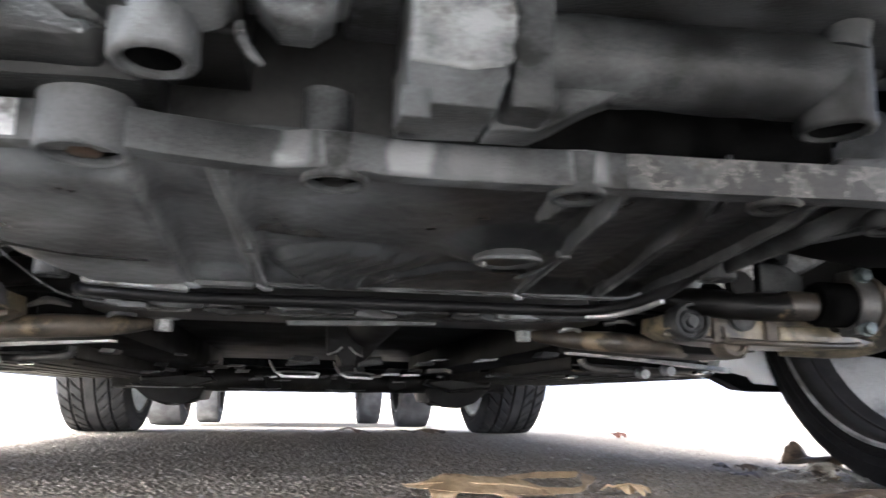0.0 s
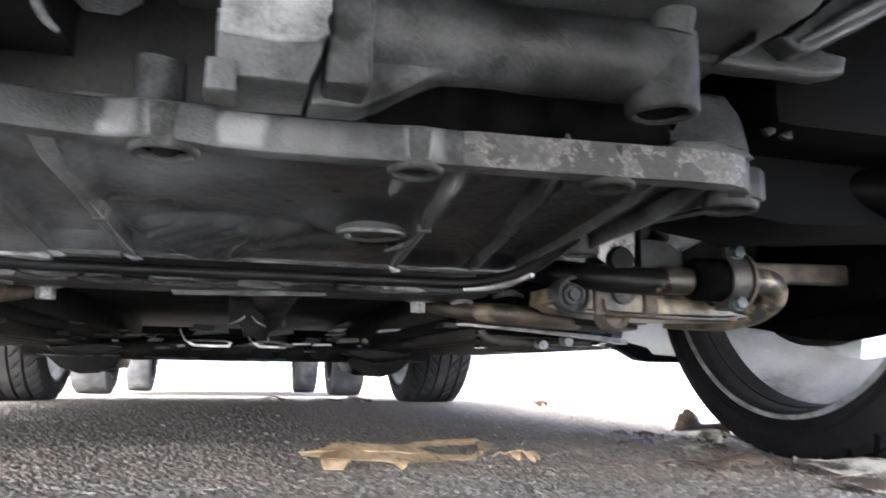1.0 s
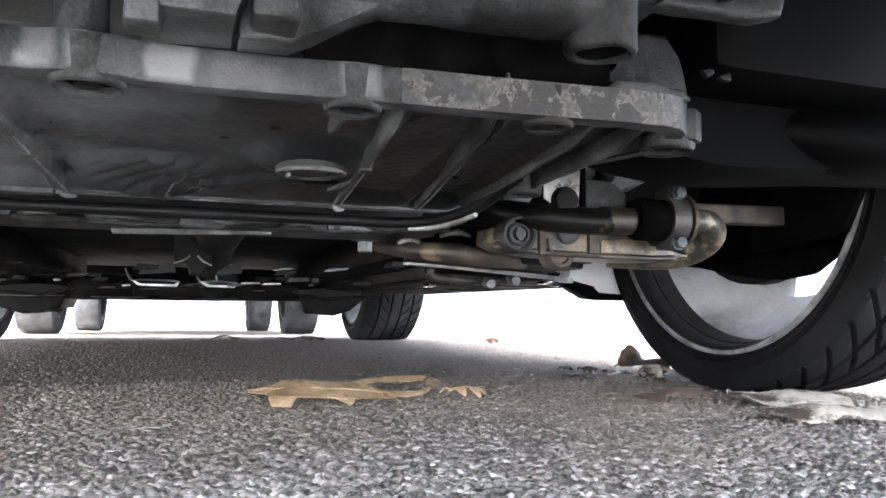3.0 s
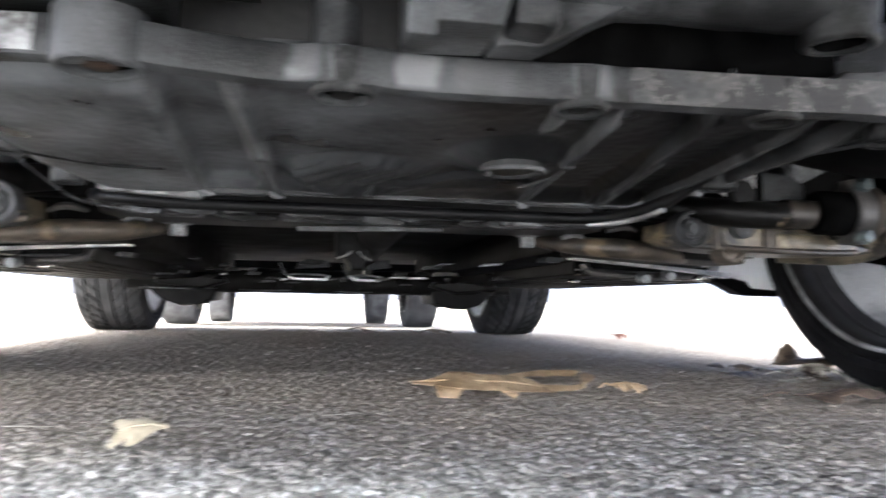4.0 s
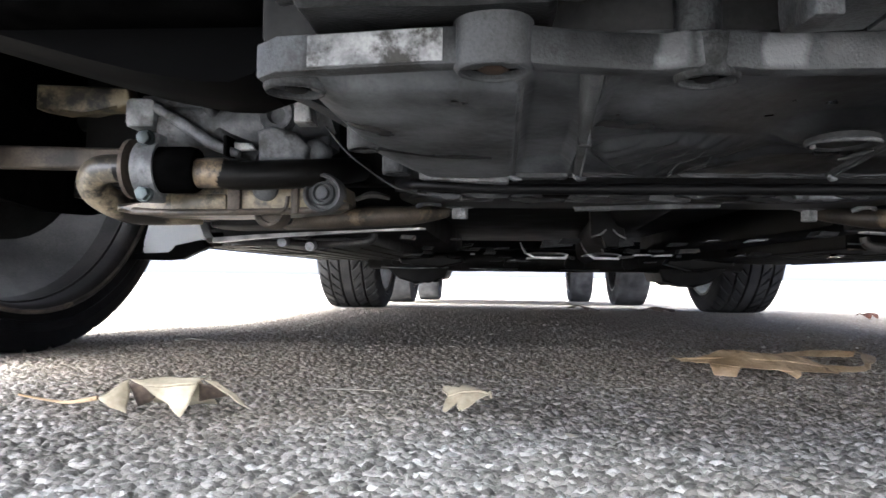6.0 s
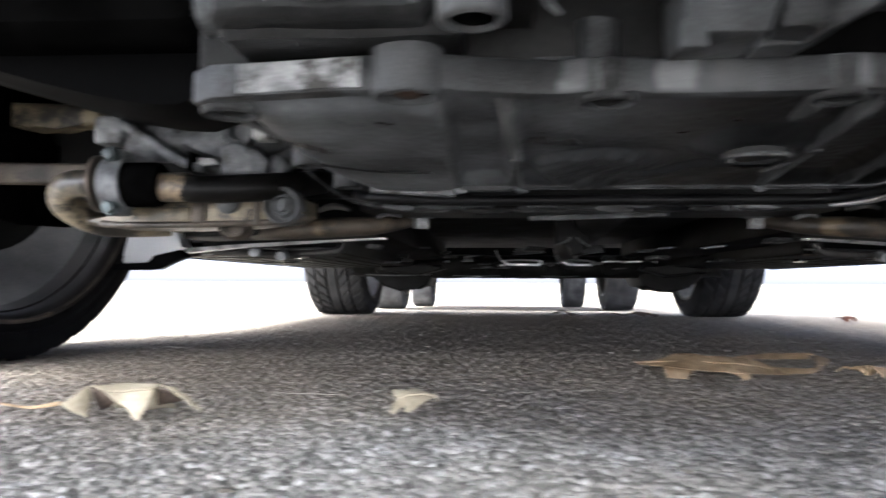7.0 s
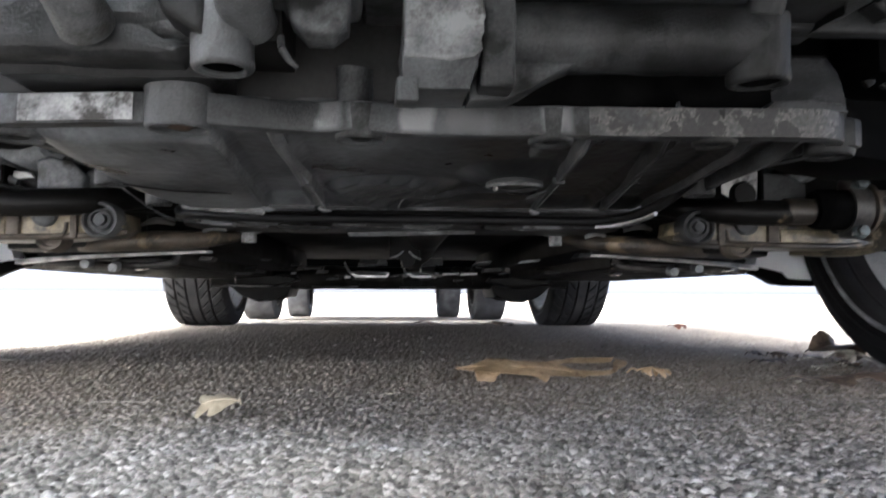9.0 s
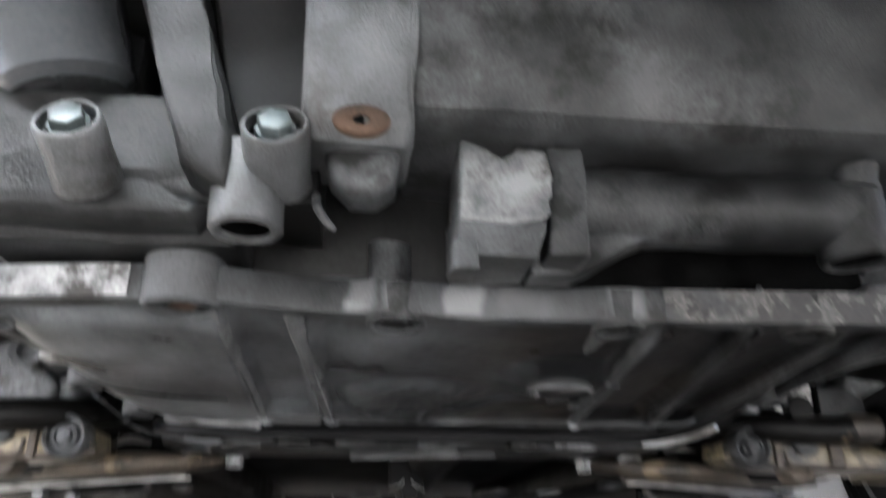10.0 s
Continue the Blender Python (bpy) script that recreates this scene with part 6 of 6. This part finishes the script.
# ---- leaves ----
def build_leaf(label, material, length, width, lobes, curl, fold, m, stem=0.2, seed=1, slant=0.5, arch=0.0, neck=0.13):
    """An oak leaf: lobes (place along the midrib, reach, breadth) on both sides of a blade that curls across and arches along, with a stem."""
    rng = random.Random(seed)
    bm = bmesh.new()
    nu, nv = 96, 9
    rows = []
    lobes = lobes if isinstance(lobes, tuple) else (lobes, lobes)
    curls = curl if isinstance(curl, tuple) else (curl, curl)
    sides = [[(u + rng.uniform(-0.04, 0.04), a * rng.uniform(0.75, 1.15), b) for u, a, b in lobes[k]] for k in range(2)]
    for i in range(nu + 1):
        u = i / nu
        row = []
        for j in range(-nv, nv + 1):
            half_w = neck * min(1, u * 7 + 0.1) * min(1, (1 - u) * 9 + 0.05)
            for c, a, b in sides[0 if j < 0 else 1]:
                half_w = max(half_w, a * max(0.0, 1 - ((u - c) / b) ** 2) ** 0.8)
            half_w *= width / 2 * (1 + 0.10 * noise.noise(Vector((u * 30, j / abs(j) if j else 0, seed))))
            v = j / nv
            y = v * half_w
            x = (u - 0.5) * length + slant * abs(y)
            z = curls[0 if j < 0 else 1] * (abs(y) / (width / 2)) ** 1.6 * width + arch * math.sin(math.pi * min(1, u * 1.05)) * length
            z += fold * width * noise.noise(Vector((x * 14 + seed * 3.7, y * 14, seed))) + 0.002 * noise.noise(Vector((x * 70, y * 70, seed)))
            row.append(bm.verts.new((x, y, z)))
        rows.append(row)
    for p, q in zip(rows, rows[1:]):
        for k in range(len(p) - 1):
            bm.faces.new((p[k], p[k + 1], q[k + 1], q[k]))
    low = min((m @ v.co).z for v in bm.verts)
    m = Matrix.Translation((0, 0, 0.002 + road_height(m.translation.y) - low)) @ m
    back = {}
    faces = list(bm.faces)
    for v in list(bm.verts):
        back[v] = bm.verts.new(v.co + Vector((0, 0, 0.0005)))
    for f in faces:
        bm.faces.new([back[v] for v in reversed(f.verts)])
    border = [e for e in bm.edges if len(e.link_faces) == 1 and e.verts[0] in back and e.verts[1] in back]
    for e in border:
        a, b = e.verts
        bm.faces.new((a, b, back[b], back[a]))
    mid = [r[nv].co.copy() for r in rows]
    blade = part("leaf", bm, material, None, "", 60)
    blade.matrix_world = m
    tagged(blade, label, "leaf", "fallen leaves")
    bm = bmesh.new()
    line = [mid[i] + Vector((0, 0, 0.0006)) for i in range(0, nu + 1, 8)]
    first = line[0]
    stalk = [first + Vector((-stem * length, 0.10 * stem * length, -0.004)), first + Vector((-stem * length * 0.5, -0.05 * stem * length, 0.003))]
    add_tube(bm, stalk + line, [0.0011, 0.0012] + [0.0011 * (1 - k / len(line)) + 0.0003 for k in range(len(line))], 6, 3)
    me_ob = part("stem", bm, material, None)
    me_ob.parent = blade
    return blade


def build_folded_leaf():
    """A stiff dry leaf that has folded into tent-like flaps, with its stem."""
    y = 0.80
    left = [(-0.482, y - 0.01, 0.014), (-0.462, y + 0.006, 0.026), (-0.456, y - 0.010, 0.002), (-0.468, y - 0.014, 0.008)]
    ridge = [(-0.462, y + 0.006, 0.026), (-0.432, y + 0.012, 0.0295), (-0.400, y + 0.008, 0.0285), (-0.402, y - 0.004, 0.026), (-0.446, y - 0.004, 0.023)]
    flap = [(-0.449, y - 0.002, 0.0235), (-0.401, y - 0.002, 0.0265), (-0.403, y - 0.012, 0.012), (-0.409, y - 0.018, 0.0015), (-0.422, y - 0.012, 0.011)]
    tail = [(-0.400, y + 0.006, 0.0275), (-0.390, y + 0.010, 0.027), (-0.372, y + 0.006, 0.016), (-0.358, y, 0.006), (-0.368, y - 0.001, 0.0105), (-0.388, y + 0.003, 0.0230)]
    bm = bmesh.new()
    inner = [(-0.458, y + 0.012, 0.026), (-0.405, y + 0.014, 0.0275), (-0.398, y + 0.030, 0.006), (-0.425, y + 0.036, 0.002), (-0.452, y + 0.030, 0.004)]
    for poly in (left, ridge, flap, tail, inner):
        bm.faces.new([bm.verts.new(p) for p in poly])
    bmesh.ops.remove_doubles(bm, verts=bm.verts, dist=0.0012)
    bmesh.ops.triangulate(bm, faces=bm.faces)
    bmesh.ops.subdivide_edges(bm, edges=bm.edges, cuts=5, use_grid_fill=True, smooth=0.25)
    for v in bm.verts:
        v.co += Vector((noise.noise(v.co * 60), noise.noise(v.co * 60 + Vector((5, 0, 0))), noise.noise(v.co * 60 + Vector((0, 5, 0))))) * 0.0022
        v.co.z = max(v.co.z, 0.0015)
    leaf = part("leaf", bm, LEAF_PALE, None, "", 60)
    thick = leaf.modifiers.new("thickness", "SOLIDIFY")
    thick.thickness = 0.0006
    tagged(leaf, "folded pale dry leaf with a long stem on the asphalt", "leaf", "fallen leaves")
    # brown inner side, darkened for the shade under the arches beside the flap
    for poly in ([(-0.461, y + 0.003, 0.0245), (-0.445, y + 0.003, 0.0232), (-0.439, y + 0.006, 0.013), (-0.446, y + 0.009, 0.008), (-0.455, y + 0.007, 0.006)], [(-0.402, y + 0.003, 0.0262), (-0.386, y + 0.005, 0.0235), (-0.381, y + 0.009, 0.016), (-0.391, y + 0.011, 0.012), (-0.404, y + 0.008, 0.011)]):
        bm = bmesh.new()
        bm.faces.new([bm.verts.new(p) for p in poly])
        bmesh.ops.triangulate(bm, faces=bm.faces)
        bmesh.ops.subdivide_edges(bm, edges=bm.edges, cuts=4, use_grid_fill=True, smooth=0.3)
        for v in bm.verts:
            v.co += Vector((noise.noise(v.co * 70), noise.noise(v.co * 70 + Vector((5, 0, 0))), noise.noise(v.co * 70 + Vector((0, 5, 0))))) * 0.0018
            v.co.z = max(v.co.z, 0.0015)
        inside = part("inner_side", bm, LEAF_BROWN, leaf, "brown inner side darkened for the shade of the fold", 60)
        thick = inside.modifiers.new("thickness", "SOLIDIFY")
        thick.thickness = 0.0005
    bm = bmesh.new()
    add_tube(bm, [(-0.545, y - 0.015, 0.016), (-0.525, y - 0.008, 0.011), (-0.505, y - 0.010, 0.010), (-0.481, y - 0.01, 0.014)], [0.0009, 0.001, 0.0013, 0.002], 8)
    part("stem", bm, LEAF_TAN, leaf)


RAGGED = [(0.25, 0.8, 0.14), (0.60, 1.0, 0.16), (0.88, 0.6, 0.12)]
TORN = [(0.35, 0.9, 0.3), (0.80, 1.0, 0.25)]
BROAD = [(0.30, 1.0, 0.30), (0.70, 0.8, 0.28)]


def add_sheet(bm, a, b, seed, nu=20, nv=5, wave=0.0009, thick=0.0005):
    """A thin crinkled sheet between two edges, with both faces and its border."""
    pa, pb = curve_points(a, nu // (len(a) - 1) + 1), curve_points(b, nu // (len(b) - 1) + 1)
    nu = min(len(pa), len(pb)) - 1
    low, high = [], []
    for i in range(nu + 1):
        p, q = pa[round(i * (len(pa) - 1) / nu)], pb[round(i * (len(pb) - 1) / nu)]
        rows = ([], [])
        for j in range(nv + 1):
            c = p.lerp(q, j / nv)
            c = c + Vector((noise.noise(c * 70), noise.noise(c * 70 + Vector((3, 0, seed))), 1.4 * noise.noise(c * 55 + Vector((seed, 0, 0))))) * wave
            c.z = max(c.z, 0.0016)
            rows[0].append(bm.verts.new(c))
            rows[1].append(bm.verts.new(c + Vector((0, 0, thick))))
        low.append(rows[0])
        high.append(rows[1])
    for i in range(nu):
        for j in range(nv):
            bm.faces.new((low[i][j], low[i][j + 1], low[i + 1][j + 1], low[i + 1][j]))
            bm.faces.new((high[i][j], high[i + 1][j], high[i + 1][j + 1], high[i][j + 1]))
    ring = [(0, j) for j in range(nv)] + [(i, nv) for i in range(nu)] + [(nu, j) for j in range(nv, 0, -1)] + [(i, 0) for i in range(nu, 0, -1)]
    for k, (i, j) in enumerate(ring):
        i2, j2 = ring[(k + 1) % len(ring)]
        bm.faces.new((low[i][j], high[i][j], high[i2][j2], low[i2][j2]))


def build_oak_leaf():
    """A dry oak leaf on the tips of its drooping lobes; its far half has curled over into a loop."""
    bm = bmesh.new()
    add_sheet(bm, [(0.080, 1.205, 0.010), (0.103, 1.165, 0.021), (0.128, 1.168, 0.0285), (0.165, 1.168, 0.0250), (0.205, 1.174, 0.0225), (0.240, 1.178, 0.014), (0.266, 1.172, 0.004)],
              [(0.080, 1.200, 0.009), (0.099, 1.135, 0.014), (0.132, 1.118, 0.0125), (0.162, 1.122, 0.0105), (0.192, 1.118, 0.0085), (0.232, 1.150, 0.0045), (0.263, 1.165, 0.002)], 1, 48, 8)
    add_sheet(bm, [(0.0985, 1.137, 0.0150), (0.098, 1.128, 0.010), (0.1005, 1.124, 0.0016)], [(0.1335, 1.119, 0.0135), (0.126, 1.112, 0.009), (0.1225, 1.110, 0.0016)], 2, 14, 6)
    add_sheet(bm, [(0.168, 1.124, 0.0105), (0.182, 1.115, 0.007), (0.1905, 1.107, 0.0016)], [(0.200, 1.124, 0.0090), (0.198, 1.114, 0.0055), (0.1925, 1.108, 0.0016)], 3, 12, 5)
    add_sheet(bm, [(0.218, 1.172, 0.0155), (0.262, 1.186, 0.009), (0.300, 1.195, 0.008), (0.325, 1.215, 0.011)], [(0.214, 1.152, 0.0095), (0.263, 1.172, 0.003), (0.300, 1.182, 0.003), (0.322, 1.208, 0.005)], 4, 24, 5)
    add_sheet(bm, [(0.316, 1.212, 0.004), (0.345, 1.245, 0.008), (0.360, 1.279, 0.013), (0.343, 1.306, 0.0175)], [(0.322, 1.228, 0.010), (0.333, 1.258, 0.014), (0.342, 1.278, 0.0165), (0.334, 1.296, 0.0185)], 5, 24, 5)
    add_sheet(bm, [(0.347, 1.303, 0.0180), (0.310, 1.310, 0.0168), (0.270, 1.315, 0.0145), (0.224, 1.276, 0.0115), (0.200, 1.190, 0.0170)], [(0.338, 1.290, 0.011), (0.302, 1.293, 0.0095), (0.266, 1.296, 0.0085), (0.232, 1.262, 0.008), (0.207, 1.178, 0.0175)], 6, 36, 5)
    leaf = part("leaf", bm, LEAF_TAN, None, "", 60)
    tagged(leaf, "large curled tan oak leaf standing on its lobes on asphalt", "leaf", "fallen leaves")
    bm = bmesh.new()
    add_tube(bm, [(0.092, 1.300, 0.004), (0.086, 1.262, 0.010), (0.082, 1.225, 0.010), (0.100, 1.152, 0.0190), (0.150, 1.146, 0.0195), (0.205, 1.150, 0.0165), (0.245, 1.166, 0.0095)], [0.0008, 0.0010, 0.0013, 0.0013, 0.0011, 0.0009, 0.0004], 8, 6)
    part("stem", bm, LEAF_TAN, leaf)


build_oak_leaf()
build_leaf("small pale torn leaf piece on the asphalt", LEAF_PALE, 0.036, 0.040, TORN, -0.10, 0.14, pose(-0.183, 0.848, 0, -22, 6, 176), 0.03, 5, 0.5, 0.06, 0.5)
build_folded_leaf()
build_leaf("small pale ragged leaf beside the large oak leaf", LEAF_TAN, 0.050, 0.028, RAGGED, -0.45, 0.20, pose(0.358, 1.155, 0, 5, 0, 6), 0.3, 11, 0.4, 0.06)
build_leaf("crumpled brown leaf against the front tyre", LEAF_BROWN, 0.085, 0.075, BROAD, 0.30, 0.50, pose(0.745, 1.345, 0, 34, 10, 12), 0.10, 14, 0.15, 0.16, 0.75)
build_leaf("pale weathered leaf lying before the front tyre", LEAF_GREY, 0.15, 0.085, BROAD, -0.10, 0.10, pose(0.738, 0.996, 0, 3, 0, -24), 0.01, 17, 0.2, 0.03, 0.8)
build_leaf("pale weathered leaf lying before the front tyre", LEAF_GREY, 0.14, 0.070, BROAD, -0.20, 0.16, pose(0.672, 0.868, 0, 4, 0, -32), 0.01, 19, 0.25, 0.05, 0.7)
build_leaf("brown curled leaf beside the front tyre", LEAF_BROWN, 0.13, 0.05, RAGGED, -0.2, 0.2, pose(0.60, 1.055, 0, 3, 0, -8), 0.3, 23, 0.4, 0.04, 0.4)
build_leaf("bleached leaf litter beside the front tyre", LEAF_GREY, 0.12, 0.06, RAGGED, -0.2, 0.25, pose(0.755, 1.28, 0, 10, 0, -18), 0.3, 27, 0.4, 0.08, 0.4)
build_leaf("dark brown leaf scrap beside the front tyre", LEAF_BROWN, 0.07, 0.04, RAGGED, -0.2, 0.3, pose(0.635, 1.34, 0, 6, 0, 25), 0.3, 29, 0.4, 0.05, 0.4)
SCRAPS = random.Random(77)
for k in range(10):
    x, y = 0.66 + 0.15 * SCRAPS.random(), 1.26 + 0.22 * SCRAPS.random()
    build_leaf(*(("brown leaf scrap in the litter beside the tyre", LEAF_BROWN) if k % 3 else ("bleached leaf scrap in the litter beside the tyre", LEAF_GREY)), SCRAPS.uniform(0.02, 0.05), SCRAPS.uniform(0.015, 0.03), RAGGED,
               SCRAPS.uniform(-0.3, 0.3), 0.35, pose(x, y, 0, SCRAPS.uniform(-15, 25), SCRAPS.uniform(-10, 10), SCRAPS.uniform(0, 360)), 0.3, 50 + k, 0.4, 0.08, 0.4)
build_leaf("small rust-red leaf on the sunlit asphalt", LEAF_RUST, 0.06, 0.04, BROAD, -0.35, 0.3, pose(0.98, 2.58, 0, 14, 0, 20), 0.3, 31, 0.2, 0.08, 0.4)
build_leaf("thin brown leaf lying near the rear tyre", LEAF_BROWN, 0.17, 0.05, RAGGED, -0.2, 0.3, pose(0.37, 2.84, 0, 5, 0, 5), 0.3, 37, 0.4, 0.05, 0.4)
build_leaf("thin brown leaf lying near the rear tyre", LEAF_BROWN, 0.12, 0.05, RAGGED, -0.2, 0.3, pose(0.13, 2.80, 0, 5, 0, -5), 0.3, 41, 0.4, 0.06, 0.4)


# ---- twigs and crumbs on the asphalt ----
def build_twig(label, x, y, length, turn, r, seed):
    rng = random.Random(seed)
    bm = bmesh.new()
    pts = []
    for k in range(6):
        u = k / 5 - 0.5
        pts.append((x + math.cos(turn) * u * length + rng.uniform(-0.002, 0.002), y + math.sin(turn) * u * length + rng.uniform(-0.003, 0.003), 0.0035 + r + rng.uniform(0, 0.002)))
    add_tube(bm, pts, [r * 0.6, r, r * 1.1, r, r * 0.9, r * 0.4], 7, 3)
    twig = part("twig", bm, LEAF_GREY, None)
    tagged(twig, label, "twig", "dry twigs")


build_twig("thin pale dry twig lying on the asphalt", -0.30, 0.925, 0.070, -0.25, 0.0005, 3)
build_twig("thin pale dry twig lying on the asphalt", -0.66, 1.42, 0.04, 0.3, 0.0009, 5)
build_twig("thin pale dry twig lying on the asphalt", -0.02, 0.98, 0.04, 0.15, 0.0004, 9)


def build_crumbs():
    """Leaf crumbs and pale grit between the stones."""
    rng = random.Random(12)
    bm = bmesh.new()
    for k in range(260):
        x, y = rng.uniform(-0.75, 0.85), 0.5 + 1.6 * rng.random() ** 0.8
        size = rng.uniform(0.0012, 0.0042)
        turn = rng.uniform(0, math.tau)
        z = 0.0022 + size * 0.3
        ring = []
        for i in range(5):
            a = turn + i * math.tau / 5
            d = size * rng.uniform(0.5, 1.2)
            ring.append(bm.verts.new((x + d * math.cos(a) * 1.4, y + d * math.sin(a), z + rng.uniform(-0.2, 0.5) * size)))
        top = bm.verts.new((x, y, z + size * 0.5))
        low = bm.verts.new((x, y, z - size * 0.4))
        for i in range(5):
            bm.faces.new((ring[i], ring[(i + 1) % 5], top))
            bm.faces.new((ring[(i + 1) % 5], ring[i], low))
    crumbs = part("leaf_crumbs", bm, LEAF_GREY, None)
    tagged(crumbs, "pale leaf crumbs and grit scattered on the asphalt", "debris", kind="stuff")


build_crumbs()
